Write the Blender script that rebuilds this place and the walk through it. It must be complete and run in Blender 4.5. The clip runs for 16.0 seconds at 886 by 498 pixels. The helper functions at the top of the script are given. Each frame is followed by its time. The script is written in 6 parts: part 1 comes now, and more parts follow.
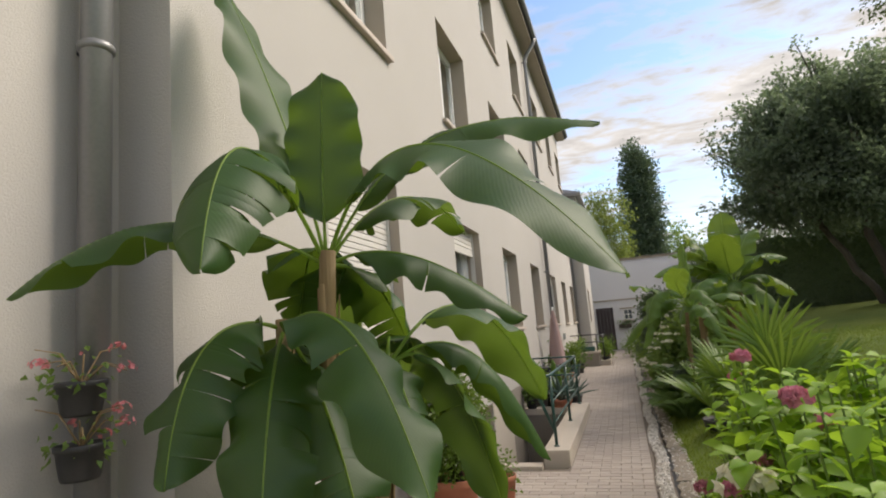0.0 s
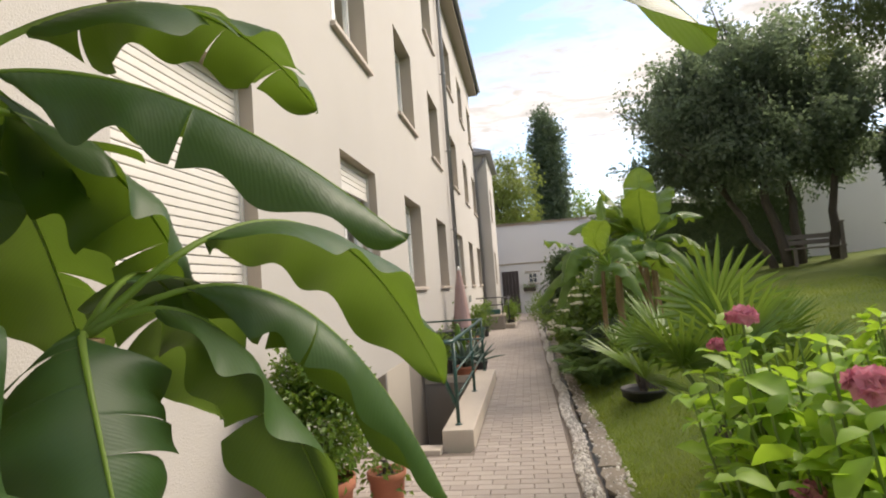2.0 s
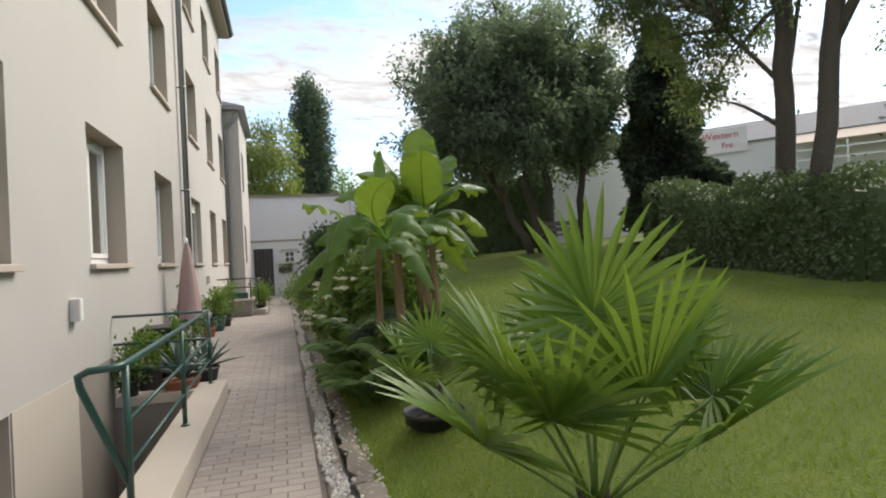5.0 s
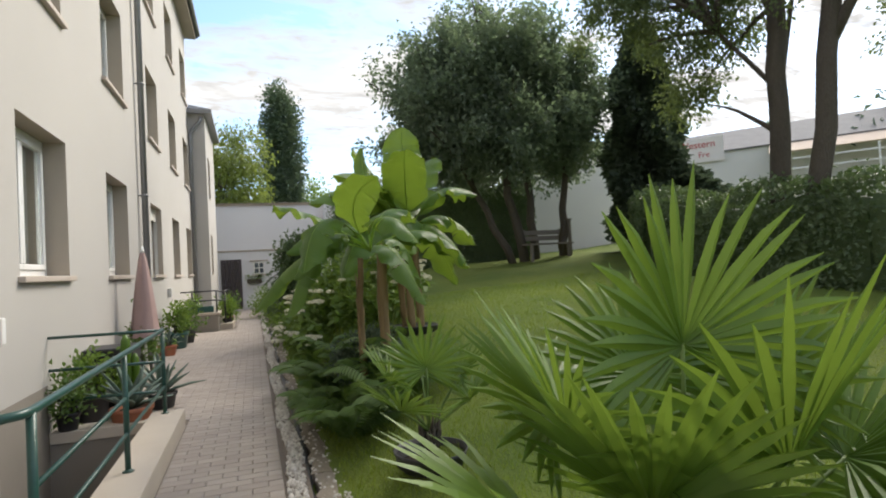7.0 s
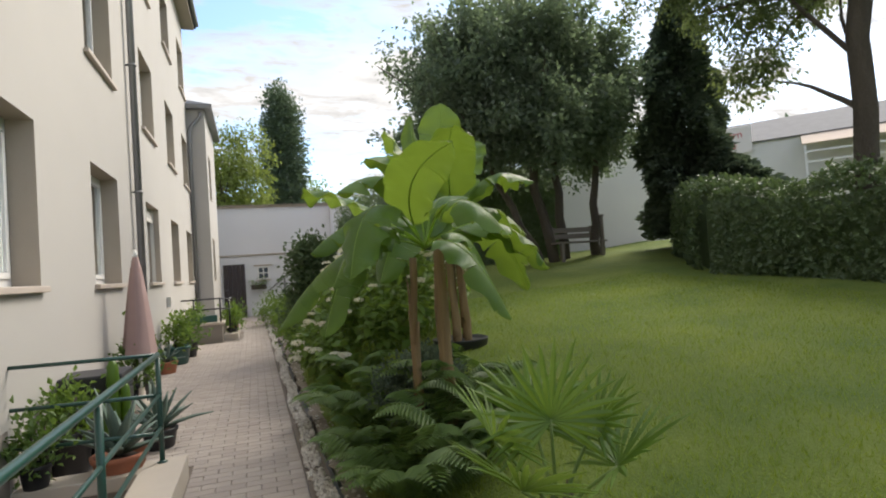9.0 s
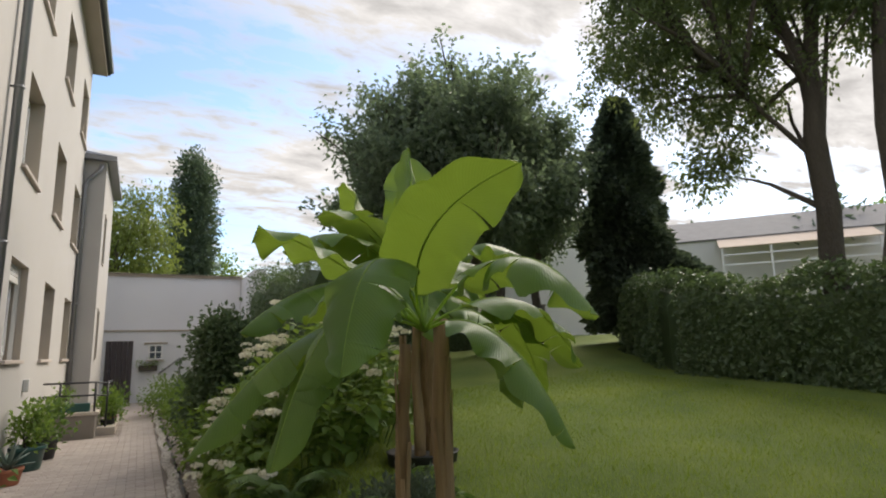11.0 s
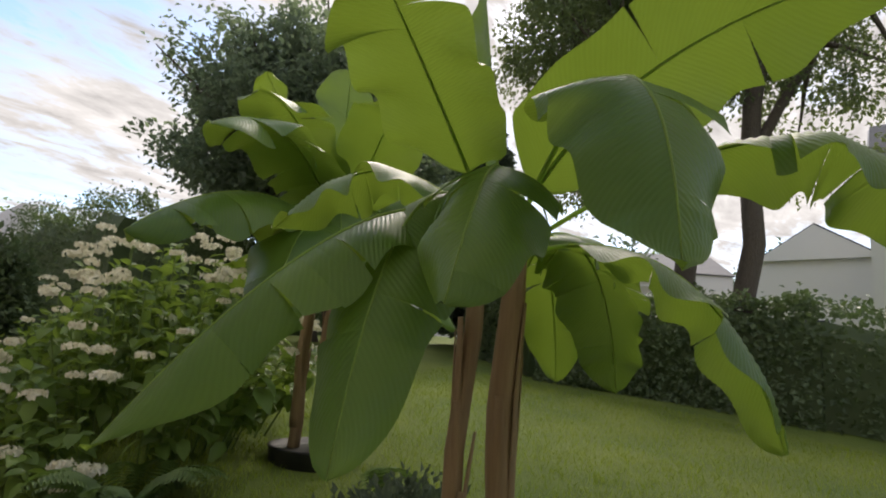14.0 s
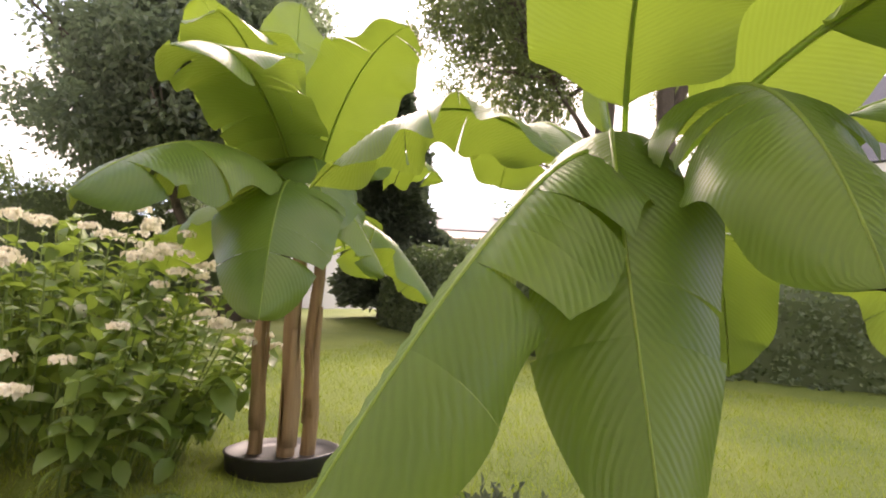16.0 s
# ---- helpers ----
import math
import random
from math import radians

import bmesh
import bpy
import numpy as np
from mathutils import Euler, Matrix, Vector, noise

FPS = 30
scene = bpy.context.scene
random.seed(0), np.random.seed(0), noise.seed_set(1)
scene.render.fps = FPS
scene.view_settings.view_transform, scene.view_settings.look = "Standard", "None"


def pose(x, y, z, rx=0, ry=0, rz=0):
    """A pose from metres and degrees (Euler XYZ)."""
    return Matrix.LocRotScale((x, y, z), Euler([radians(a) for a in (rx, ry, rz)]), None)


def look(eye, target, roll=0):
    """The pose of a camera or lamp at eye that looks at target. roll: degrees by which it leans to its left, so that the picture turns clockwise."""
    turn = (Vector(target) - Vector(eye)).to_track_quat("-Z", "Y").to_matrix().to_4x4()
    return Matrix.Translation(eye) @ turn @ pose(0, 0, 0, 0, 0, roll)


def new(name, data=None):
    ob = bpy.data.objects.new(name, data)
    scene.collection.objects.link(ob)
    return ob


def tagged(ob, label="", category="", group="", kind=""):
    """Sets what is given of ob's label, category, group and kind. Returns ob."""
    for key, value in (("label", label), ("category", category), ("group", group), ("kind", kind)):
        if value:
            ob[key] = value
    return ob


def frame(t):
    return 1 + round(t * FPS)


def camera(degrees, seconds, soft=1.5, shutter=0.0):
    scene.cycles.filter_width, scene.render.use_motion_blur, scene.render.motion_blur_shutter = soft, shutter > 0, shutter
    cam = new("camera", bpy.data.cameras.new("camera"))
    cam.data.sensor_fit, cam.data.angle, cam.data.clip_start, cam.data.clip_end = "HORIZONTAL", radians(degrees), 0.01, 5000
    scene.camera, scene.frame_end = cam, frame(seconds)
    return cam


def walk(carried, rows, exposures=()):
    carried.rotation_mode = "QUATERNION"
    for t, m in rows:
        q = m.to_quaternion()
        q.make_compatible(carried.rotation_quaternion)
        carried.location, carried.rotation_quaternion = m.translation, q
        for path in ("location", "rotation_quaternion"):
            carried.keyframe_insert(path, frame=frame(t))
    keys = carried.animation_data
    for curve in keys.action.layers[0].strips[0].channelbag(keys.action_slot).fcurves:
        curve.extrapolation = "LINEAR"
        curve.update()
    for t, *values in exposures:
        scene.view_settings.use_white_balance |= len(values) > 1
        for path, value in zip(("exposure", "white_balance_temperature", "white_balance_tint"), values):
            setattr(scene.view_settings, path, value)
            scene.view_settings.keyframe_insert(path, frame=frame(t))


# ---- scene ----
cam = camera(76.7, 16.0, soft=2.0)
METRES, EYE, TILT, LEAN, TURN = 8.8, 1.5, 0.532, -0.178, 17.187
ROWS = [
    (0.0, 0.0, 0.0, 0.0, 0.69, 8.05, 4.85),
    (0.5, 0.0034, 0.0294, -0.0046, -1.89, 6.04, 5.29),
    (1.0, 0.0097, 0.0661, -0.0085, -4.12, 3.88, 5.21),
    (1.5, 0.0119, 0.1028, -0.0078, -6.58, 4.12, 4.85),
    (2.0, 0.0244, 0.139, -0.0105, -8.76, 3.61, 4.34),
    (2.5, 0.0383, 0.1791, -0.0102, -11.74, 2.92, 3.84),
    (3.0, 0.0461, 0.2201, -0.0107, -16.08, 3.26, 3.36),
    (3.5, 0.0647, 0.2582, -0.0125, -20.39, 2.41, 3.04),
    (4.0, 0.0822, 0.2973, -0.0132, -25.49, 1.06, 2.88),
    (4.5, 0.0928, 0.3311, -0.0139, -30.47, -0.03, 2.79),
    (7.0, 0.1253, 0.4266, -0.0149, -35.94, 0.92, 2.91),
    (7.5, 0.1317, 0.4559, -0.0153, -34.13, 0.63, 3.42),
    (8.0, 0.1288, 0.4939, -0.0147, -34.29, -0.53, 3.72),
    (10.5, 0.1896, 0.6797, -0.0118, -41.95, 7.4, 2.0),
    (11.0, 0.1914, 0.7129, -0.0103, -45.11, 9.5, 1.34),
    (11.5, 0.1957, 0.7456, -0.0127, -49.0, 11.18, 0.8),
    (12.0, 0.2009, 0.7776, -0.0163, -53.81, 12.08, 0.17),
    (12.5, 0.2016, 0.8086, -0.0224, -57.71, 11.94, -0.98),
    (13.0, 0.2089, 0.8329, -0.0285, -61.07, 11.62, -2.34),
    (13.5, 0.2176, 0.856, -0.0318, -63.93, 11.12, -3.82),
    (14.0, 0.2193, 0.8786, -0.0364, -66.47, 10.25, -5.03),
    (14.5, 0.2196, 0.8944, -0.0363, -68.63, 9.25, -5.68),
    (15.0, 0.228, 0.912, -0.0361, -71.21, 8.67, -5.23),
    (15.5, 0.2366, 0.9332, -0.0364, -74.03, 7.67, -3.88),
    (16.0, 0.2446, 0.955, -0.0329, -77.58, 7.69, -1.91),
]
walk(cam, [(t, pose(0, 0, EYE, TILT, LEAN, TURN) @ pose(METRES * x, METRES * y, METRES * z, 89.91 + pitch + 0.02 * min(t, 11.0), roll, yaw)) for t, x, y, z, yaw, pitch, roll in ROWS],
     [(0.0, 1.12, 6700, 12), (1.5, 1.48, 6900, 14), (3.5, 1.52, 6450, 10), (4.5, 1.36, 6350, 10), (7.0, 1.42, 6350, 9), (8.2, 1.42, 6350, 9),
      (10.3, 1.28, 6550, 11), (12.5, 0.88, 6550, 11), (13.5, 0.94, 6600, 12), (14.5, 1.5, 6600, 14), (15.2, 1.98, 6750, 17), (16.0, 2.6, 7200, 29)])


# ---- world and light ----
def make_world():
    w = bpy.data.worlds.new("sky")
    scene.world = w
    w.use_nodes = True
    nt = w.node_tree
    nt.nodes.clear()
    N, L = nt.nodes.new, nt.links.new
    out, bg = N("ShaderNodeOutputWorld"), N("ShaderNodeBackground")
    sky = N("ShaderNodeTexSky")
    sky.sky_type = "NISHITA"
    sky.sun_disc = False
    sky.sun_elevation, sky.sun_rotation = SUN_EL, SUN_AZ
    sky.air_density, sky.dust_density, sky.ozone_density = 1.0, 0.6, 2.0
    # clouds on a flat layer: streets of torn altocumulus
    tc, sep = N("ShaderNodeTexCoord"), N("ShaderNodeSeparateXYZ")
    L(tc.outputs["Generated"], sep.inputs[0])
    up = N("ShaderNodeMath"); up.operation = "MAXIMUM"; up.inputs[1].default_value = 0.0
    L(sep.outputs["Z"], up.inputs[0])
    add = N("ShaderNodeMath"); add.operation = "ADD"; add.inputs[1].default_value = 0.12
    L(up.outputs[0], add.inputs[0])
    dx, dy = N("ShaderNodeMath"), N("ShaderNodeMath")
    for d, ax in ((dx, "X"), (dy, "Y")):
        d.operation = "DIVIDE"
        L(sep.outputs[ax], d.inputs[0]); L(add.outputs[0], d.inputs[1])
    comb = N("ShaderNodeCombineXYZ")
    L(dx.outputs[0], comb.inputs[0]); L(dy.outputs[0], comb.inputs[1])
    mp = N("ShaderNodeMapping")
    mp.inputs["Rotation"].default_value = (0, 0, radians(-38))
    mp.inputs["Scale"].default_value = (1.0, 1.9, 1.0)
    mp.inputs["Location"].default_value = (0.35, 0.2, 0)
    L(comb.outputs[0], mp.inputs["Vector"])
    n1, n2 = N("ShaderNodeTexNoise"), N("ShaderNodeTexNoise")
    n1.inputs["Scale"].default_value, n1.inputs["Detail"].default_value = 0.55, 4
    n2.inputs["Scale"].default_value, n2.inputs["Detail"].default_value = 4.6, 9
    n2.inputs["Roughness"].default_value = 0.62
    n2.inputs["Distortion"].default_value = 0.3
    L(mp.outputs[0], n1.inputs["Vector"]); L(mp.outputs[0], n2.inputs["Vector"])
    s = N("ShaderNodeMath"); s.operation = "MULTIPLY_ADD"; s.inputs[1].default_value = 0.55
    L(n2.outputs["Fac"], s.inputs[0]); L(n1.outputs["Fac"], s.inputs[2])
    ramp = N("ShaderNodeValToRGB")
    ramp.color_ramp.elements[0].position, ramp.color_ramp.elements[1].position = 0.64, 0.82
    L(s.outputs[0], ramp.inputs[0])
    # cloud brightness: shaded hollows, brighter towards the sun
    dot = N("ShaderNodeVectorMath"); dot.operation = "DOT_PRODUCT"
    dot.inputs[1].default_value = SUN_WAY
    L(tc.outputs["Generated"], dot.inputs[0])
    mr = N("ShaderNodeMapRange")
    mr.inputs[1].default_value, mr.inputs[2].default_value = -0.2, 1.0
    mr.inputs[3].default_value, mr.inputs[4].default_value = 3.7, 3.9
    L(dot.outputs["Value"], mr.inputs[0])
    tex = N("ShaderNodeMapRange")
    tex.inputs[1].default_value, tex.inputs[2].default_value = 0.3, 0.75
    tex.inputs[3].default_value, tex.inputs[4].default_value = 1.12, 0.55
    L(n2.outputs["Fac"], tex.inputs[0])
    mul = N("ShaderNodeMath"); mul.operation = "MULTIPLY"
    L(mr.outputs[0], mul.inputs[0]); L(tex.outputs[0], mul.inputs[1])
    tint = N("ShaderNodeMix"); tint.data_type = "RGBA"; tint.blend_type = "MULTIPLY"; tint.inputs[0].default_value = 1.0
    tint.inputs[6].default_value = (1.0, 0.965, 0.93, 1)
    L(mul.outputs[0], tint.inputs[7])
    # clear sky lifted a little where the air is bright
    lift = N("ShaderNodeMix"); lift.data_type = "RGBA"; lift.blend_type = "MULTIPLY"; lift.inputs[0].default_value = 1.0
    lift.inputs[7].default_value = (SKY_GAIN, SKY_GAIN, SKY_GAIN, 1)
    L(sky.outputs[0], lift.inputs[6])
    mix = N("ShaderNodeMix"); mix.data_type = "RGBA"
    L(ramp.outputs[0], mix.inputs[0]); L(lift.outputs[2], mix.inputs[6]); L(tint.outputs[2], mix.inputs[7])
    L(mix.outputs[2], bg.inputs["Color"])
    bg.inputs["Strength"].default_value = SKY_STRENGTH
    L(bg.outputs[0], out.inputs["Surface"])


SUN_AZ, SUN_EL = radians(60), radians(41)
SUN_WAY = (math.sin(SUN_AZ) * math.cos(SUN_EL), math.cos(SUN_AZ) * math.cos(SUN_EL), math.sin(SUN_EL))
SKY_STRENGTH, SKY_GAIN = 0.12, 1.0
make_world()
lamp = bpy.data.lights.new("sun", "SUN")
lamp.energy, lamp.angle, lamp.color = 2.0, radians(35), (1.0, 0.91, 0.77)
sun = new("sun", lamp)
sun.matrix_world = look((40 * SUN_WAY[0], 40 * SUN_WAY[1], 40 * SUN_WAY[2]), (0, 0, 0))


# ---- materials ----
def nt_of(name):
    m = bpy.data.materials.new(name)
    m.use_nodes = True
    nt = m.node_tree
    return m, nt, nt.nodes["Principled BSDF"], nt.nodes.new, nt.links.new


def surface(name, dark, light, scale=4.0, fine=60.0, rough=0.8, bump=0.2, depth=0.004, metal=0.0, stretch=(1, 1, 1), per_piece=0.0, stain=0.35, coat=0.0):
    """Two scales of variation between two colours, with a fine relief."""
    m, nt, p, N, L = nt_of(name)
    tc, mp = N("ShaderNodeTexCoord"), N("ShaderNodeMapping")
    mp.inputs["Scale"].default_value = stretch
    L(tc.outputs["Object"], mp.inputs["Vector"])
    a, b = N("ShaderNodeTexNoise"), N("ShaderNodeTexNoise")
    a.inputs["Scale"].default_value, a.inputs["Detail"].default_value = scale, 5
    b.inputs["Scale"].default_value, b.inputs["Detail"].default_value = fine, 4
    L(mp.outputs[0], a.inputs["Vector"]); L(mp.outputs[0], b.inputs["Vector"])
    s = N("ShaderNodeMath"); s.operation = "MULTIPLY_ADD"; s.inputs[1].default_value = stain * 2
    L(a.outputs["Fac"], s.inputs[0])
    sb = N("ShaderNodeMath"); sb.operation = "MULTIPLY_ADD"; sb.inputs[1].default_value = 0.6; sb.inputs[2].default_value = 0.2 - stain
    L(b.outputs["Fac"], sb.inputs[0]); L(sb.outputs[0], s.inputs[2])
    last = s
    if per_piece:
        oi, geo = N("ShaderNodeObjectInfo"), N("ShaderNodeNewGeometry")
        ad = N("ShaderNodeMath"); ad.operation = "ADD"
        L(oi.outputs["Random"], ad.inputs[0]); L(geo.outputs["Random Per Island"], ad.inputs[1])
        fr = N("ShaderNodeMath"); fr.operation = "FRACT"
        L(ad.outputs[0], fr.inputs[0])
        q = N("ShaderNodeMath"); q.operation = "MULTIPLY_ADD"; q.inputs[1].default_value = per_piece
        L(fr.outputs[0], q.inputs[0])
        off = N("ShaderNodeMath"); off.operation = "SUBTRACT"; off.inputs[1].default_value = per_piece / 2
        L(s.outputs[0], off.inputs[0]); L(off.outputs[0], q.inputs[2])
        last = q
    mix = N("ShaderNodeMix"); mix.data_type = "RGBA"; mix.clamp_factor = True
    mix.inputs[6].default_value, mix.inputs[7].default_value = (*dark, 1), (*light, 1)
    L(last.outputs[0], mix.inputs[0]); L(mix.outputs[2], p.inputs["Base Color"])
    p.inputs["Roughness"].default_value, p.inputs["Metallic"].default_value = rough, metal
    if coat:
        p.inputs["Coat Weight"].default_value = coat
    bp = N("ShaderNodeBump"); bp.inputs["Strength"].default_value, bp.inputs["Distance"].default_value = bump, depth
    L(b.outputs["Fac"], bp.inputs["Height"]); L(bp.outputs[0], p.inputs["Normal"])
    return m


def foliage(name, dark, light, glow, rough=0.45, through_light=0.4, veins=0.0, brown=None, patch=5.0, relief=0.3):
    """A leaf that lets light through; every leaf its own shade. Veins run off the midrib along UV."""
    m, nt, p, N, L = nt_of(name)
    geo, oi = N("ShaderNodeNewGeometry"), N("ShaderNodeObjectInfo")
    ad = N("ShaderNodeMath"); ad.operation = "ADD"
    L(geo.outputs["Random Per Island"], ad.inputs[0]); L(oi.outputs["Random"], ad.inputs[1])
    fr = N("ShaderNodeMath"); fr.operation = "FRACT"
    L(ad.outputs[0], fr.inputs[0])
    tc, nz = N("ShaderNodeTexCoord"), N("ShaderNodeTexNoise")
    nz.inputs["Scale"].default_value, nz.inputs["Detail"].default_value = patch, 4
    L(tc.outputs["Object"], nz.inputs["Vector"])
    fac = N("ShaderNodeMath"); fac.operation = "MULTIPLY_ADD"; fac.inputs[1].default_value = 0.6
    L(fr.outputs[0], fac.inputs[0])
    nf = N("ShaderNodeMath"); nf.operation = "MULTIPLY_ADD"; nf.inputs[1].default_value = 0.9; nf.inputs[2].default_value = -0.25
    L(nz.outputs["Fac"], nf.inputs[0]); L(nf.outputs[0], fac.inputs[2])
    mix = N("ShaderNodeMix"); mix.data_type = "RGBA"; mix.clamp_factor = True
    mix.inputs[6].default_value, mix.inputs[7].default_value = (*dark, 1), (*light, 1)
    L(fac.outputs[0], mix.inputs[0])
    col = mix.outputs[2]
    if veins:
        uv, sep = N("ShaderNodeUVMap"), N("ShaderNodeSeparateXYZ")
        L(uv.outputs[0], sep.inputs[0])
        ab = N("ShaderNodeMath"); ab.operation = "ABSOLUTE"
        L(sep.outputs["Y"], ab.inputs[0])
        run = N("ShaderNodeMath"); run.operation = "MULTIPLY_ADD"; run.inputs[1].default_value = -0.12
        L(ab.outputs[0], run.inputs[0]); L(sep.outputs["X"], run.inputs[2])
        cm = N("ShaderNodeCombineXYZ")
        L(run.outputs[0], cm.inputs[0])
        wv = N("ShaderNodeTexWave")
        wv.inputs["Scale"].default_value, wv.inputs["Distortion"].default_value = veins, 2.0
        wv.inputs["Detail"].default_value, wv.inputs["Detail Scale"].default_value = 2, 2
        L(cm.outputs[0], wv.inputs["Vector"])
        vm = N("ShaderNodeMix"); vm.data_type = "RGBA"; vm.blend_type = "MULTIPLY"
        vm.inputs[0].default_value = 0.10
        L(col, vm.inputs[6]); L(wv.outputs["Color"], vm.inputs[7])
        col = vm.outputs[2]
        bp = N("ShaderNodeBump"); bp.inputs["Strength"].default_value, bp.inputs["Distance"].default_value = relief, 0.003
        L(wv.outputs["Fac"], bp.inputs["Height"]); L(bp.outputs[0], p.inputs["Normal"])
        if brown:
            # scorched rim near the tip and the outer edge
            ed = N("ShaderNodeMath"); ed.operation = "MULTIPLY"
            L(ab.outputs[0], ed.inputs[0]); L(sep.outputs["X"], ed.inputs[1])
            ez = N("ShaderNodeMath"); ez.operation = "MULTIPLY_ADD"; ez.inputs[1].default_value = 0.35
            L(nz.outputs["Fac"], ez.inputs[0]); L(ed.outputs[0], ez.inputs[2])
            er = N("ShaderNodeValToRGB")
            er.color_ramp.elements[0].position, er.color_ramp.elements[1].position = 1.07, 1.17
            L(ez.outputs[0], er.inputs[0])
            bm_ = N("ShaderNodeMix"); bm_.data_type = "RGBA"
            bm_.inputs[7].default_value = (*brown, 1)
            L(er.outputs[0], bm_.inputs[0]); L(col, bm_.inputs[6])
            col = bm_.outputs[2]
    L(col, p.inputs["Base Color"])
    p.inputs["Roughness"].default_value = rough
    p.inputs["Specular IOR Level"].default_value = 0.45
    tr = N("ShaderNodeBsdfTranslucent")
    tm = N("ShaderNodeMix"); tm.data_type = "RGBA"; tm.blend_type = "MIX"; tm.inputs[0].default_value = 0.65
    tm.inputs[7].default_value = (*glow, 1)
    L(col, tm.inputs[6]); L(tm.outputs[2], tr.inputs["Color"])
    ms = N("ShaderNodeMixShader"); ms.inputs[0].default_value = through_light
    out = nt.nodes["Material Output"]
    L(p.outputs[0], ms.inputs[1]); L(tr.outputs[0], ms.inputs[2]); L(ms.outputs[0], out.inputs["Surface"])
    return m


def glass(name):
    m, nt, p, N, L = nt_of(name)
    p.inputs["Base Color"].default_value = (0.9, 0.95, 0.95, 1)
    p.inputs["Roughness"].default_value = 0.02
    p.inputs["Transmission Weight"].default_value = 1.0
    p.inputs["IOR"].default_value = 1.45
    return m


RENDER = surface("lime_render", (0.415, 0.394, 0.372), (0.49, 0.468, 0.443), 0.9, 110, 0.9, 0.6, 0.006)
RENDER_WHITE = surface("white_render", (0.66, 0.66, 0.70), (0.76, 0.76, 0.80), 0.7, 90, 0.9, 0.3, 0.004)
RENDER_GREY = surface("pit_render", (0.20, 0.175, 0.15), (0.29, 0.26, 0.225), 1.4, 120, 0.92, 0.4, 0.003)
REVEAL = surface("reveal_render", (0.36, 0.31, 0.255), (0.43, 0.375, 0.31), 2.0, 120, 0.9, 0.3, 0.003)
PLINTH = surface("plinth_render", (0.45, 0.405, 0.34), (0.54, 0.49, 0.42), 1.2, 120, 0.9, 0.4, 0.003)
SILL = surface("sill_stone", (0.43, 0.36, 0.31), (0.53, 0.46, 0.405), 6, 150, 0.6, 0.2, 0.002)
KERB = surface("kerb_concrete", (0.46, 0.40, 0.33), (0.60, 0.53, 0.45), 3, 160, 0.85, 0.35, 0.003)
PAVER = surface("paver", (0.33, 0.28, 0.245), (0.47, 0.41, 0.36), 3, 180, 0.88, 0.5, 0.003, per_piece=0.5)
JOINT = surface("joint_sand", (0.16, 0.13, 0.105), (0.24, 0.2, 0.165), 10, 220, 0.95, 0.5, 0.004)
PVC = surface("white_pvc", (0.74, 0.74, 0.74), (0.82, 0.82, 0.82), 4, 80, 0.35, 0.05, 0.001)
SHUTTER = surface("shutter_slat", (0.58, 0.56, 0.53), (0.68, 0.66, 0.62), 5, 60, 0.5, 0.1, 0.001)
GLASS = glass("window_glass")
# The rooms' dimness is put into this near-black colour.
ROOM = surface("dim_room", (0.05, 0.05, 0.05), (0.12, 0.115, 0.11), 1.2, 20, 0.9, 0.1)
CURTAIN = surface("net_curtain", (0.5, 0.5, 0.48), (0.64, 0.64, 0.62), 3, 60, 0.9, 0.3, 0.004, stretch=(1, 14, 1))
ZINC = surface("zinc", (0.20, 0.20, 0.21), (0.30, 0.30, 0.31), 3, 60, 0.45, 0.15, 0.001, metal=0.5)
SLATE = surface("slate", (0.035, 0.04, 0.05), (0.075, 0.08, 0.095), 5, 90, 0.6, 0.3, 0.004, per_piece=0.4)
RAIL = surface("green_enamel", (0.012, 0.05, 0.04), (0.03, 0.085, 0.07), 6, 60, 0.32, 0.12, 0.001)
IRON = surface("dark_iron", (0.02, 0.02, 0.022), (0.05, 0.05, 0.055), 6, 80, 0.45, 0.2, 0.001, metal=0.4)
DOOR_DARK = surface("stained_door", (0.035, 0.026, 0.03), (0.07, 0.055, 0.058), 3, 60, 0.55, 0.3, 0.002, stretch=(14, 1, 1))
TERRACOTTA = surface("terracotta", (0.32, 0.115, 0.065), (0.47, 0.19, 0.11), 6, 120, 0.8, 0.3, 0.002)
POT_BLACK = surface("black_plastic", (0.012, 0.012, 0.014), (0.035, 0.035, 0.038), 8, 100, 0.5, 0.15, 0.001)
POT_GREEN = surface("green_glaze", (0.015, 0.06, 0.055), (0.035, 0.11, 0.095), 6, 60, 0.3, 0.1, 0.001)
SOIL = surface("soil", (0.03, 0.02, 0.014), (0.085, 0.06, 0.042), 7, 120, 0.95, 0.9, 0.02)
GROUND = surface("lawn_turf", (0.055, 0.108, 0.012), (0.185, 0.225, 0.03), 1.1, 60, 0.95, 0.9, 0.02, stain=0.6)
BARK = surface("bark", (0.05, 0.042, 0.034), (0.14, 0.12, 0.1), 4, 60, 0.95, 1.0, 0.03, stretch=(1, 1, 0.25))
PSEUDOSTEM = surface("banana_stem", (0.13, 0.075, 0.035), (0.36, 0.26, 0.13), 9, 60, 0.75, 0.7, 0.008, stretch=(1, 1, 0.06), stain=0.6)
PEBBLE = surface("pebble", (0.42, 0.38, 0.34), (0.78, 0.74, 0.69), 8, 120, 0.75, 0.3, 0.002, per_piece=0.9)
PARASOL = surface("parasol_cloth", (0.36, 0.245, 0.235), (0.50, 0.36, 0.345), 4, 200, 0.9, 0.3, 0.001)
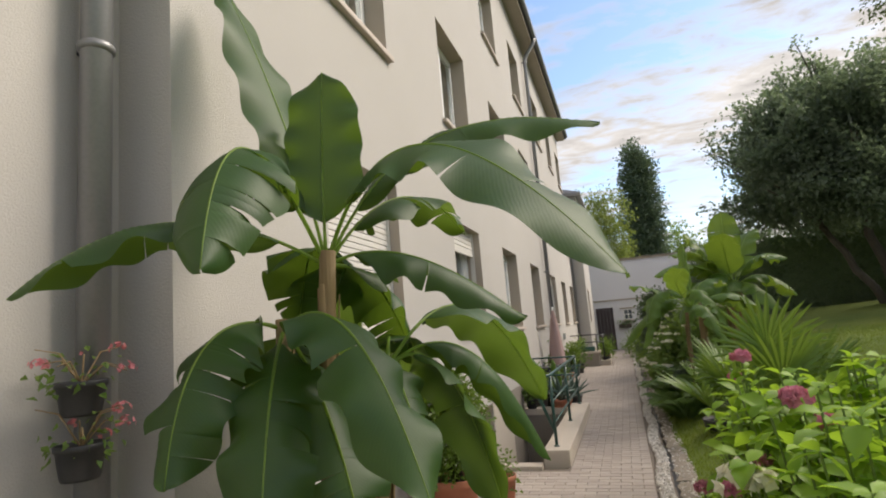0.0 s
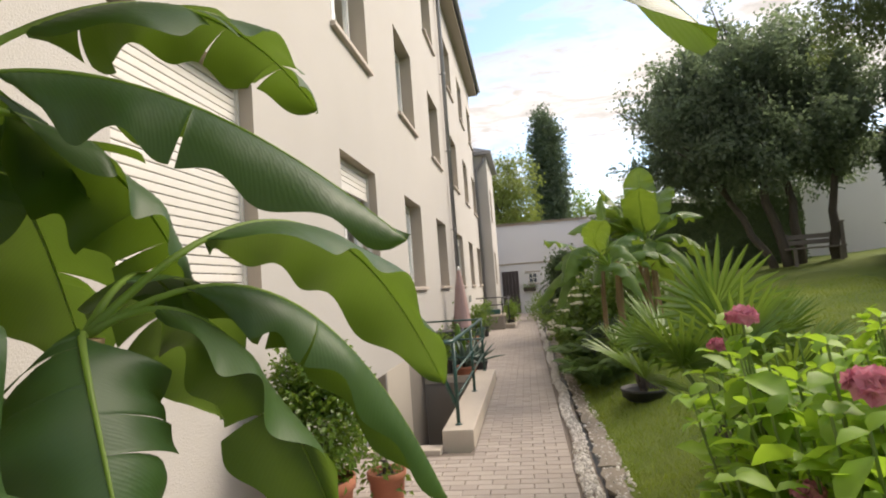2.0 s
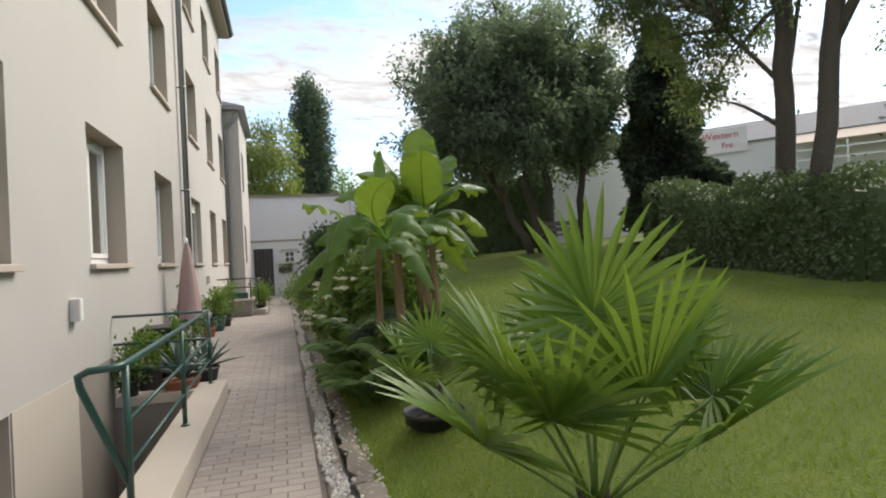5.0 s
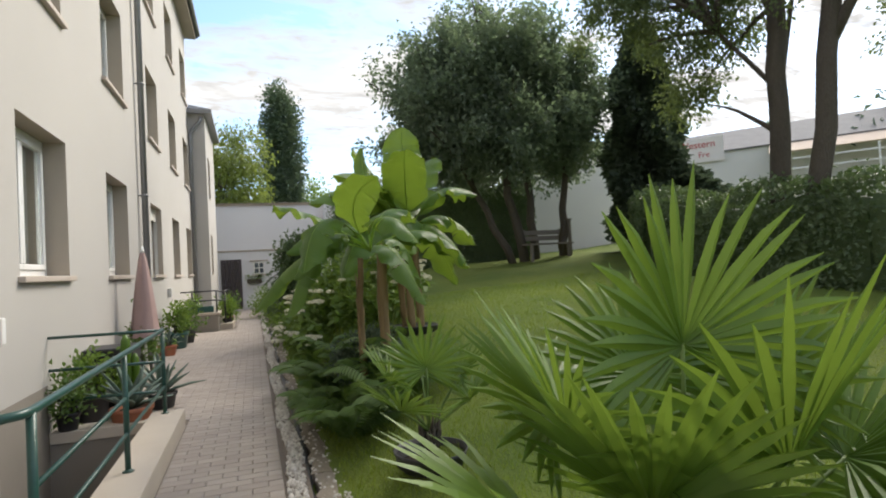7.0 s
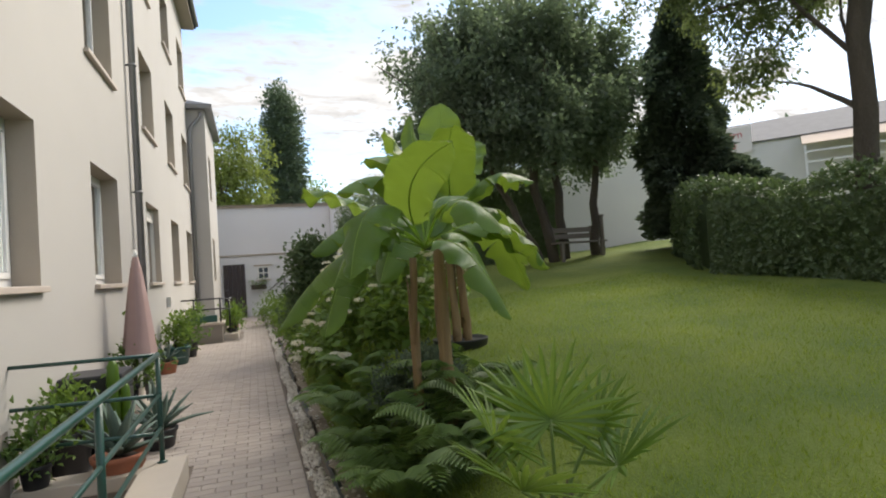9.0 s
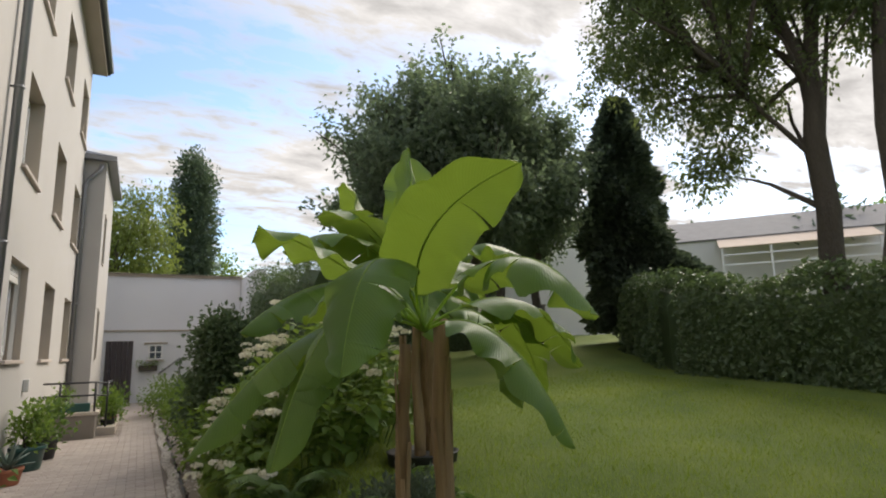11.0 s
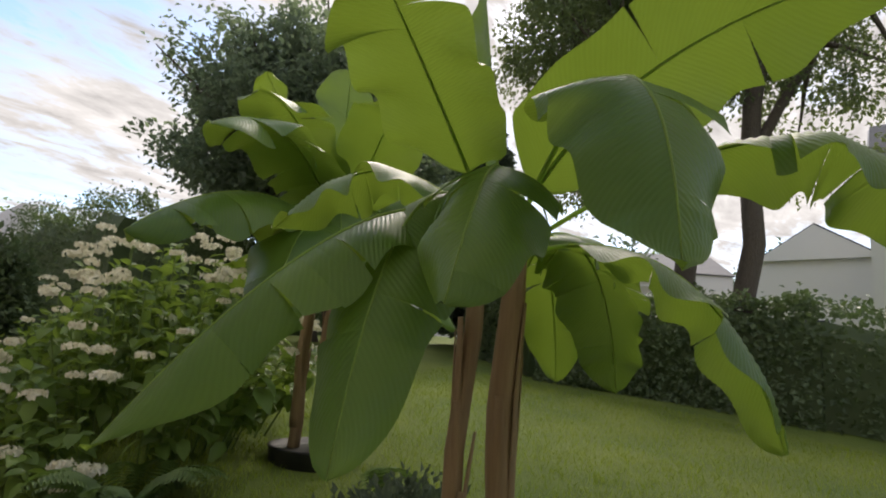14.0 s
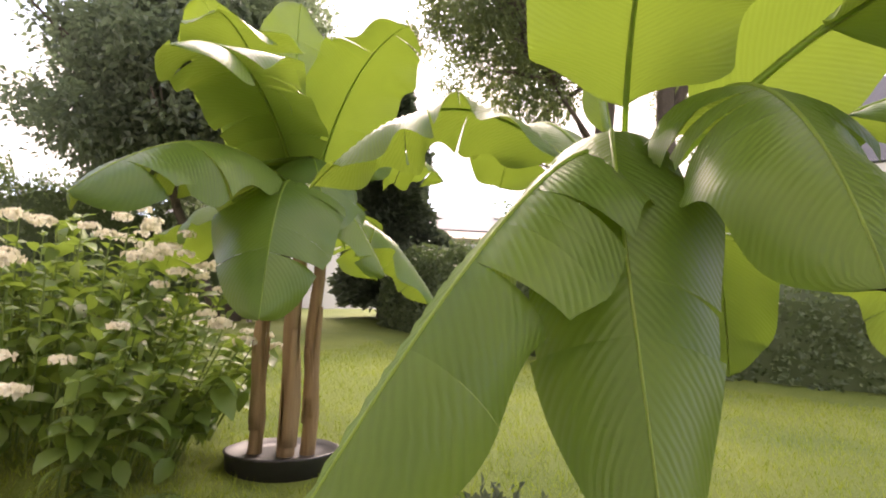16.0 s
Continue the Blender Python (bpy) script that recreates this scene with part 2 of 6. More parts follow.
# Near plant's copy of the banana leaf, with its shade put into darker colours.
BANANA_SHADED = foliage("shaded_banana_leaf", (0.014, 0.048, 0.013), (0.04, 0.095, 0.022), (0.30, 0.48, 0.03), 0.50, 0.26, veins=24.0, brown=(0.22, 0.11, 0.02), relief=0.07)
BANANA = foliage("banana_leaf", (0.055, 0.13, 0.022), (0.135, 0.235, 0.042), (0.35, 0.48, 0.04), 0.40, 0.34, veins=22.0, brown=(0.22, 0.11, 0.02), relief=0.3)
MIDRIB = foliage("banana_midrib", (0.20, 0.32, 0.07), (0.30, 0.42, 0.11), (0.5, 0.66, 0.12), 0.45, 0.6)
PALM = foliage("palm_leaf", (0.06, 0.13, 0.018), (0.15, 0.25, 0.04), (0.36, 0.5, 0.06), 0.42, 0.3)
PALM_STALK = foliage("palm_stalk", (0.10, 0.17, 0.04), (0.17, 0.25, 0.06), (0.3, 0.4, 0.1), 0.45, 0.1)
HYDRANGEA = foliage("hydrangea_leaf", (0.11, 0.22, 0.02), (0.28, 0.44, 0.05), (0.5, 0.75, 0.05), 0.5, 0.45)
PETAL_PINK = foliage("pink_petal", (0.36, 0.08, 0.16), (0.66, 0.30, 0.37), (0.7, 0.2, 0.3), 0.6, 0.3)
PETAL_WHITE = foliage("white_petal", (0.58, 0.56, 0.40), (0.82, 0.80, 0.70), (0.9, 0.88, 0.7), 0.6, 0.3)
PETAL_ROSE = foliage("rose_petal", (0.55, 0.13, 0.17), (0.75, 0.3, 0.32), (0.8, 0.4, 0.4), 0.6, 0.3)
FERN = foliage("fern_leaf", (0.06, 0.115, 0.03), (0.14, 0.22, 0.06), (0.24, 0.38, 0.05), 0.55, 0.3)
SHRUB = foliage("shrub_leaf", (0.075, 0.14, 0.03), (0.18, 0.28, 0.06), (0.34, 0.48, 0.06), 0.5, 0.35)
LAUREL = foliage("laurel_leaf", (0.04, 0.095, 0.014), (0.13, 0.23, 0.035), (0.36, 0.5, 0.05), 0.35, 0.3)
# Hedge, maple, robinia and conifer leaves lightened: haze is put into their colour.
HEDGE = foliage("hedge_leaf", (0.062, 0.10, 0.052), (0.125, 0.175, 0.08), (0.18, 0.27, 0.08), 0.5, 0.25)
MAPLE = foliage("maple_leaf", (0.085, 0.12, 0.10), (0.155, 0.20, 0.15), (0.30, 0.40, 0.18), 0.45, 0.5)
ROBINIA = foliage("robinia_leaf", (0.055, 0.085, 0.05), (0.11, 0.155, 0.075), (0.32, 0.4, 0.1), 0.5, 0.4)
CONIFER = foliage("conifer_needle", (0.06, 0.088, 0.068), (0.115, 0.155, 0.105), (0.15, 0.2, 0.1), 0.6, 0.25)
WILLOW = foliage("willow_leaf", (0.09, 0.13, 0.03), (0.2, 0.25, 0.06), (0.4, 0.48, 0.1), 0.5, 0.4)
POPLAR = foliage("poplar_leaf", (0.06, 0.092, 0.072), (0.12, 0.165, 0.115), (0.2, 0.28, 0.13), 0.5, 0.3)
GRASS = foliage("grass_blade", (0.085, 0.155, 0.015), (0.28, 0.32, 0.042), (0.4, 0.55, 0.05), 0.6, 0.4, patch=1.1)
AGAVE = surface("agave_leaf", (0.07, 0.11, 0.09), (0.16, 0.22, 0.18), 6, 60, 0.5, 0.2, 0.002)


# ---- building blocks ----
def part(name, bm, material, parent=None, label="", smooth=False):
    me = bpy.data.meshes.new(name)
    bm.to_mesh(me)
    bm.free()
    me.materials.append(material)
    if smooth:
        me.polygons.foreach_set("use_smooth", [True] * len(me.polygons))
    ob = new(name, me)
    if parent:
        ob.parent = parent
    if label:
        ob["label"] = label
    return ob


def raw_part(name, verts, faces, material, parent=None, label="", smooth=False, uv=None):
    me = bpy.data.meshes.new(name)
    me.from_pydata(verts, [], faces)
    me.materials.append(material)
    if uv is not None:
        lay = me.uv_layers.new(name="UVMap")
        idx = np.zeros(len(me.loops), dtype=np.int32)
        me.loops.foreach_get("vertex_index", idx)
        lay.data.foreach_set("uv", np.asarray(uv, dtype=np.float32)[idx].ravel())
    if smooth:
        me.polygons.foreach_set("use_smooth", [True] * len(me.polygons))
    ob = new(name, me)
    if parent:
        ob.parent = parent
    if label:
        ob["label"] = label
    return ob


def thing(name, label, category, group="", kind=""):
    return tagged(new(name), label, category, group, kind)


def box(bm, x0, x1, y0, y1, z0, z1, bevel=0.0):
    r = bmesh.ops.create_cube(bm, size=1.0, matrix=Matrix.LocRotScale(((x0 + x1) / 2, (y0 + y1) / 2, (z0 + z1) / 2), None, (abs(x1 - x0), abs(y1 - y0), abs(z1 - z0))))
    if bevel:
        es = list({e for v in r["verts"] for e in v.link_edges})
        bmesh.ops.bevel(bm, geom=es, offset=bevel, segments=2, affect="EDGES", profile=0.6)
    return bm


def boxm(*a, **k):
    return box(bmesh.new(), *a, **k)


def tube(bm, pts, radii, sides=8, cap=True):
    """A tube through points, with a radius at each."""
    pts = [Vector(p) for p in pts]
    if not hasattr(radii, "__len__"):
        radii = [radii] * len(pts)
    rings, ref = [], None
    for i, p in enumerate(pts):
        d = (pts[min(i + 1, len(pts) - 1)] - pts[max(i - 1, 0)]).normalized()
        if ref is None:
            ref = d.orthogonal().normalized()
        ref = (ref - d * ref.dot(d)).normalized()
        o = d.cross(ref)
        rings.append([bm.verts.new(p + (ref * math.cos(a) + o * math.sin(a)) * radii[i]) for a in (2 * math.pi * k / sides for k in range(sides))])
    for a, b in zip(rings, rings[1:]):
        for k in range(sides):
            bm.faces.new((a[k], a[(k + 1) % sides], b[(k + 1) % sides], b[k]))
    if cap:
        bm.faces.new(list(reversed(rings[0])))
        bm.faces.new(rings[-1])
    return bm


def lathe(bm, profile, at=(0, 0, 0), sides=24):
    """A turned body from (radius, height) pairs."""
    rings = []
    for r, z in profile:
        rings.append([bm.verts.new((at[0] + r * math.cos(2 * math.pi * k / sides), at[1] + r * math.sin(2 * math.pi * k / sides), at[2] + z)) for k in range(sides)])
    for a, b in zip(rings, rings[1:]):
        for k in range(sides):
            bm.faces.new((a[k], a[(k + 1) % sides], b[(k + 1) % sides], b[k]))
    bm.faces.new(list(reversed(rings[0])))
    bm.faces.new(rings[-1])
    return bm


def smooth01(a, b, x):
    t = min(1.0, max(0.0, (x - a) / (b - a)))
    return t * t * (3 - 2 * t)


def lawn_z(x, y):
    """The lawn's height: level with the path at its edge, a gentle bank up to the trees."""
    rise = 0.12 + 0.07 * min(max(x, 0), 12) + 0.075 * min(max(y - 7.0, 0), 11)
    bumps = 0.03 * math.sin(1.7 * x + 0.6 * y) * math.cos(1.1 * y - 0.4 * x)
    return smooth01(0.36, 1.15, x) * (rise + bumps) if y < 14 else smooth01(0.36, 2.6, x) * (rise + bumps)


def leaf_mesh(pos, way, nor, length, width, fold=0.25):
    """Folded pointed leaves: arrays of base points, ways, normals, lengths, widths."""
    pos, way, nor = (np.asarray(a, dtype=float) for a in (pos, way, nor))
    length, width = np.asarray(length, dtype=float)[:, None], np.asarray(width, dtype=float)[:, None]
    way /= np.linalg.norm(way, axis=1)[:, None] + 1e-9
    side = np.cross(way, nor)
    side /= np.linalg.norm(side, axis=1)[:, None] + 1e-9
    up = np.cross(side, way)
    mid = pos + way * length * 0.45
    a = mid + side * width / 2 + up * width * fold
    b = mid - side * width / 2 + up * width * fold
    tip = pos + way * length - up * length * 0.12
    v = np.stack([pos, a, tip, b], axis=1).reshape(-1, 3)
    n = len(pos)
    i = np.arange(n)[:, None] * 4
    f = np.concatenate([i + np.array([[0, 1, 2]]), i + np.array([[0, 2, 3]])], axis=1).reshape(-1, 3)
    return v.tolist(), f.tolist()


def unit(rng, n):
    v = rng.normal(size=(n, 3))
    return v / (np.linalg.norm(v, axis=1)[:, None] + 1e-9)


def crown_leaves(rng, blobs, n, size, hang=0.0, shell=0.55, squash=1.0):
    """Leaves in sprays over ellipsoid clumps; blobs: (x, y, z, rx, ry, rz)."""
    blobs = np.asarray(blobs, dtype=float)
    wts = blobs[:, 3] * blobs[:, 4] + blobs[:, 5] * blobs[:, 3]
    sprays = max(1, n // 9)
    pick = rng.choice(len(blobs), sprays, p=wts / wts.sum())
    b = blobs[pick]
    u = unit(rng, sprays)
    r = shell + (1.06 - shell) * rng.random(sprays) ** 0.7
    r = np.minimum(r, 1.04)
    c = b[:, :3] + u * b[:, 3:6] * r[:, None]
    spread = size * 1.1
    pos = np.repeat(c, 9, axis=0) + rng.normal(size=(sprays * 9, 3)) * spread * np.array([1, 1, squash])
    out = np.repeat(u, 9, axis=0)
    way = out + 0.9 * unit(rng, len(pos)) + np.array([0, 0, -hang])
    nor = unit(rng, len(pos)) * 0.8 + np.array([0, 0, 1.0])
    ln = size * (0.7 + 0.6 * rng.random(len(pos)))
    return leaf_mesh(pos, way, nor, ln, ln * 0.62)


# ---- ground ----
FX = -1.82            # the facade's face
PIT = (FX, -0.95, 6.28, 9.75)
WIN_Y = (3.31, 6.34, 9.24, 12.19, 15.53, 18.49, 21.43)
WIN_W = 1.29


def make_ground():
    xs = [-600, -150, -40, -12, FX - 0.4, FX, PIT[1], -0.3, 0.12, 0.28, 0.36] + [0.36 + 0.16 * i for i in range(1, 20)] + [3.6 + 0.35 * i for i in range(1, 26)] + [14, 18, 26, 40, 80, 160, 600]
    ys = [-600, -150, -40, -12, -4, 0] + [0.5 * i for i in range(1, 11)] + [PIT[2], 6.5, 7, 7.5, 8, 8.5, 9, PIT[3]] + [10 + 0.4 * i for i in range(0, 36)] + [26, 30, 40, 60, 100, 200, 600]
    xs, ys = sorted(xs), sorted(ys)
    v = [(x, y, lawn_z(x, y) - (0.06 if x < 0.3 else 0.0)) for y in ys for x in xs]
    f = []
    for j in range(len(ys) - 1):
        for i in range(len(xs) - 1):
            if PIT[0] - 0.5 < xs[i] < PIT[1] - 0.01 and PIT[2] - 0.01 < ys[j] < PIT[3] - 0.01:
                continue
            a = j * len(xs) + i
            f.append((a, a + 1, a + 1 + len(xs), a + len(xs)))
    ob = raw_part("ground", v, f, GROUND, smooth=True)
    tagged(ob, "mown green lawn rising gently from the paved path", "lawn", kind="structure")
    return ob


make_ground()


# ---- the apartment building ----
def wall_yz(name, x, back, ylines, zlines, holes, material, reveal, label):
    """A wall in a plane of constant x, from x (face) to back, with rectangular openings (y0, y1, z0, z1)."""
    ylines, zlines = sorted(ylines), sorted(zlines)
    bm, rvs = bmesh.new(), [bmesh.new() for _ in holes]

    def hole(j, k):
        if not (0 <= j < len(ylines) - 1 and 0 <= k < len(zlines) - 1):
            return None
        cy, cz = (ylines[j] + ylines[j + 1]) / 2, (zlines[k] + zlines[k + 1]) / 2
        return any(a < cy < b and c < cz < d for a, b, c, d in holes)

    def quad(b, pts):
        b.faces.new([b.verts.new(p) for p in pts])

    for j in range(len(ylines) - 1):
        for k in range(len(zlines) - 1):
            y0, y1, z0, z1 = ylines[j], ylines[j + 1], zlines[k], zlines[k + 1]
            if hole(j, k):
                continue
            quad(bm, ((x, y0, z0), (x, y1, z0), (x, y1, z1), (x, y0, z1)))
            quad(bm, ((back, y0, z0), (back, y0, z1), (back, y1, z1), (back, y1, z0)))
            for dj, dk, pts in ((-1, 0, ((x, y0, z0), (x, y0, z1), (back, y0, z1), (back, y0, z0))), (1, 0, ((x, y1, z0), (back, y1, z0), (back, y1, z1), (x, y1, z1))),
                                (0, -1, ((x, y0, z0), (back, y0, z0), (back, y1, z0), (x, y1, z0))), (0, 1, ((x, y0, z1), (x, y1, z1), (back, y1, z1), (back, y0, z1)))):
                h = hole(j + dj, k + dk)
                if h is None:
                    quad(bm, pts)
                elif h:
                    cy, cz = (y0 + y1) / 2 + dj * 0.5 * (y1 - y0 + 0.02), (z0 + z1) / 2 + dk * 0.5 * (z1 - z0 + 0.02)
                    for q, (ya, yb, za, zb) in enumerate(holes):
                        if ya - 0.001 < cy < yb + 0.001 and za - 0.001 < cz < zb + 0.001:
                            quad(rvs[q], pts)
    bmesh.ops.remove_doubles(bm, verts=bm.verts, dist=1e-4)
    ob = part(name, bm, material)
    tagged(ob, label, "wall", kind="structure")
    for rv in rvs:
        bmesh.ops.remove_doubles(rv, verts=rv.verts, dist=1e-4)
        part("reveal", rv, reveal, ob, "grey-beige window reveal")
    return ob


STOREYS = ((1.49, 2.845), (4.10, 5.465), (6.755, 8.11))
holes = [(y, y + WIN_W, z0, z1) for z0, z1 in STOREYS for y in WIN_Y]
BASE_WIN = (6.50, 7.50, -0.36, 0.515)
holes.append(BASE_WIN)
yl = {1.93, 23.0, PIT[2], PIT[3]} | {h[0] for h in holes} | {h[1] for h in holes}
zl = {-1.5, 0.56, 9.15} | {h[2] for h in holes} | {h[3] for h in holes}
wall_yz("wall_facade", FX, FX - 0.42, yl, zl, holes, RENDER, REVEAL, "cream roughcast facade of a three-storey apartment house")


def plain(name, bm, material, label, category="wall"):
    return tagged(part(name, bm, material), label, category, kind="structure")


# the set-back stretch of wall beside the camera's start, and the closing walls
plain("wall_setback", boxm(FX - 0.75, FX - 0.30, -14, 2.39, -0.3, 9.15), RENDER, "cream roughcast wall set back beside the downpipe")
plain("wall_return", boxm(FX - 0.30, FX - 0.42, 1.93, 2.38, -0.3, 9.15), RENDER, "cream roughcast return of the facade")
plain("wall_back", boxm(-12.4, -12.0, -14, 27.0, -0.3, 9.15), RENDER, "cream rear wall of the apartment house")
plain("wall_south", boxm(-12.0, FX - 0.76, -14.0, -13.6, -0.3, 9.15), RENDER, "cream end wall of the apartment house")
plain("wall_north", boxm(-12.0, FX - 0.43, 22.6, 23.0, -0.3, 9.15), RENDER, "cream gable end of the apartment house")
# Floors, ceiling and inner wall behind the windows, coloured near black to look unlit.
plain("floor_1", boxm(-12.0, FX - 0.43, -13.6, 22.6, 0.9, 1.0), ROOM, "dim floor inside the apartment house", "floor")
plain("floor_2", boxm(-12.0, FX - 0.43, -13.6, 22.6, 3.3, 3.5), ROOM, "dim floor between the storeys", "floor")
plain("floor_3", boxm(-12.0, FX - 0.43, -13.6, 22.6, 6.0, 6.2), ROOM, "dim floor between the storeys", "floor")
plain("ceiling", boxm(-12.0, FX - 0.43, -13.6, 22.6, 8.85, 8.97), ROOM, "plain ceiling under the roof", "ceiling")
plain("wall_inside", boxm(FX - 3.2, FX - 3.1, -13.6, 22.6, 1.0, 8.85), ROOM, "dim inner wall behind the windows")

# plinth: the beige lower strip inside the well, a little behind the face
plain("plinth", boxm(FX + 0.004, FX + 0.010, 7.52, 8.72, -1.3, 0.525), PLINTH, "beige plinth strip at the foot of the facade", "plinth")
# Flat strip for the basement recess: its shade is put into the grey-brown colour.
plain("recess_panel", boxm(FX + 0.004, FX + 0.008, 8.722, PIT[3] - 0.001, -1.3, 0.52), RENDER_GREY, "grey-brown panel painted as the shaded basement recess beside the steps", "plinth")
plain("plinth_1", boxm(FX + 0.004, FX + 0.010, PIT[2], 6.48, -1.3, 0.525), PLINTH, "beige plinth strip at the foot of the facade", "plinth")


def roof():
    bm = bmesh.new()
    # eave board and soffit, then the slope
    box(bm, FX - 0.05, FX + 0.33, -14, 23.2, 9.02, 9.10)
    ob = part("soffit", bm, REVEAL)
    tagged(ob, "grey-beige boxed eave soffit of the apartment house", "soffit", kind="structure")
    bm = bmesh.new()
    v = [bm.verts.new(p) for p in ((FX + 0.39, -14, 9.10), (FX + 0.39, 23.3, 9.10), (FX + 0.29, 23.3, 9.45), (FX + 0.29, -14, 9.45))]
    bm.faces.new(v)
    w = [bm.verts.new(p) for p in ((FX - 4.6, 23.3, 13.6), (FX - 4.6, -14, 13.6))]
    bm.faces.new((v[3], v[2], w[0], w[1]))
    w2 = [bm.verts.new(p) for p in ((-12.6, 23.3, 9.1), (-12.6, -14, 9.1))]
    bm.faces.new((w[1], w[0], w2[0], w2[1]))
    bm.faces.new((v[0], w2[1], w2[0], v[1]))
    g = [bm.verts.new(p) for p in ((FX + 0.29, 23.3, 9.45), (FX - 4.6, 23.3, 13.6), (-12.6, 23.3, 9.1))]
    bm.faces.new(g)
    ob = part("roof", bm, SLATE)
    tagged(ob, "dark slate roof of the apartment house", "roof", kind="structure")


roof()


def gutter(name, y0, y1, x, z):
    ob = thing(name, "dark zinc rain gutter along the eave", "gutter", kind="structure")
    bm = bmesh.new()
    prof = [(0.07 * math.cos(a), 0.07 * math.sin(a)) for a in [math.pi + math.pi * k / 8 for k in range(9)]]
    inner = [(p[0] * 0.9, p[1] * 0.9) for p in prof][::-1]
    ring = prof + inner
    for y in (y0, y1):
        for p in ring:
            bm.verts.new((x + p[0], y, z + p[1]))
    bm.verts.ensure_lookup_table()
    n = len(ring)
    for k in range(n):
        bm.faces.new((bm.verts[k], bm.verts[(k + 1) % n], bm.verts[n + (k + 1) % n], bm.verts[n + k]))
    part("channel", bm, ZINC, ob, smooth=True)


gutter("gutter", -14, 23.25, FX + 0.40, 9.20)


def downpipe(x, y, z0, z1, elbow=0.0, r=0.05):
    ob = thing("downpipe", "grey zinc downpipe with collars on the facade", "downpipe")
    pts = [(x, y, z0), (x, y, z1)]
    if elbow:
        pts += [(x + 0.05, y, z1 + 0.15), (x + elbow - 0.03, y, z1 + 0.45), (x + elbow, y, z1 + 0.6)]
    part("pipe", tube(bmesh.new(), pts, r, 14), ZINC, ob, smooth=True)
    z = z0 + 0.9
    while z < z1:
        part("collar", lathe(bmesh.new(), [(r + 0.002, 0), (r + 0.012, 0.008), (r + 0.012, 0.03), (r + 0.002, 0.038)], (x, y, z), 16), ZINC, ob, smooth=True)
        part("bracket", boxm(x - 0.10, x - r + 0.01, y - 0.01, y + 0.01, z + 0.01, z + 0.03), IRON, ob)
        z += 1.9
    return ob


downpipe(FX + 0.09, 14.4, 0.0, 8.55, elbow=0.31)
downpipe(FX - 0.19, 1.715, 0.0, 9.0, r=0.062)


def window(y0, y1, z0, z1, shutter=0.0, curtain=0.3, double=True, tilt=0.0, number=1):
    """A white plastic window deep in its reveal, with stone sill, roller shutter and net curtain."""
    ob = thing("window_%d" % number, "white plastic casement window with roller shutter and stone sill" if shutter < 0.9 else "window behind a closed beige roller shutter", "window", kind="structure")
    xf = FX - 0.20
    t = 0.065
    bm = bmesh.new()
    for a in ((y0, y1, z0, z0 + t), (y0, y1, z1 - t, z1), (y0, y0 + t, z0 + t, z1 - t), (y1 - t, y1, z0 + t, z1 - t)):
        box(bm, xf - 0.07, xf, a[0] + 0.001, a[1] - 0.001, a[2] + 0.001, a[3] - 0.001, 0.006)
    fr = part("window_frame", bm, PVC, ob)
    mids = [(y0 + t, (y0 + y1) / 2), ((y0 + y1) / 2, y1 - t)] if double else [(y0 + t, y1 - t)]
    for a, b in mids:
        bm = bmesh.new()
        s = 0.055
        lean = tilt if b > (y0 + y1) / 2 + 0.1 else 0.0
        for q in ((a, b, z0 + t, z0 + t + s), (a, b, z1 - t - s, z1 - t), (a, a + s, z0 + t + s, z1 - t - s), (b - s, b, z0 + t + s, z1 - t - s)):
            box(bm, xf - 0.045, xf + 0.018, q[0] + 0.002, q[1] - 0.002, q[2] + 0.002, q[3] - 0.002, 0.006)
        if lean:
            bmesh.ops.rotate(bm, verts=bm.verts, cent=(xf - 0.02, a, z0 + t), matrix=Matrix.Rotation(-lean, 3, "Y"))
        part("sash", bm, PVC, ob)
        gl = boxm(xf - 0.022, xf - 0.010, a + s, b - s, z0 + t + s, z1 - t - s)
        if lean:
            bmesh.ops.rotate(gl, verts=gl.verts, cent=(xf - 0.02, a, z0 + t), matrix=Matrix.Rotation(-lean, 3, "Y"))
        g = part("pane", gl, GLASS, ob)
        g.visible_shadow = False
    bm = boxm(FX - 0.20, FX + 0.055, y0 - 0.045, y1 + 0.045, z0 - 0.055, z0 - 0.004, 0.008)
    part("window_sill", bm, SILL, ob, "pale beige stone sill")
    if curtain:
        bm = bmesh.new()
        n = 40
        for i in range(n + 1):
            y = y0 + 0.04 + (y1 - y0 - 0.08) * i / n
            x = xf - 0.16 + 0.018 * math.sin(i * 1.9) + 0.008 * math.sin(i * 4.3)
            bm.verts.new((x, y, z0 + 0.05)); bm.verts.new((x, y, z0 + 0.05 + (z1 - z0) * curtain))
        bm.verts.ensure_lookup_table()
        for i in range(n):
            bm.faces.new((bm.verts[2 * i], bm.verts[2 * i + 2], bm.verts[2 * i + 3], bm.verts[2 * i + 1]))
        part("curtain", bm, CURTAIN, ob, "grey-white net curtain", smooth=True)
    if shutter:
        sh = part("shutter_rail", boxm(FX - 0.135, FX - 0.105, y0 + 0.03, y1 - 0.03, z1 - (z1 - z0 - 0.02) * shutter - 0.045, z1 - (z1 - z0 - 0.02) * shutter, 0.006), SHUTTER, ob)
        slats = max(3, int((z1 - z0) * shutter / 0.05))
        zt = z1 - 0.002
        for i in range(slats):
            h = (z1 - z0 - 0.02) * shutter / slats
            part("slat", boxm(FX - 0.133, FX - 0.112, y0 + 0.02, y1 - 0.02, zt - (i + 1) * h + 0.003, zt - i * h - 0.003, 0.005), SHUTTER, ob)
        for y in (y0 + 0.001, y1 - 0.026):
            part("guide", boxm(FX - 0.15, FX - 0.095, y, y + 0.025, z0, z1 - 0.001), SHUTTER, ob)
    return ob


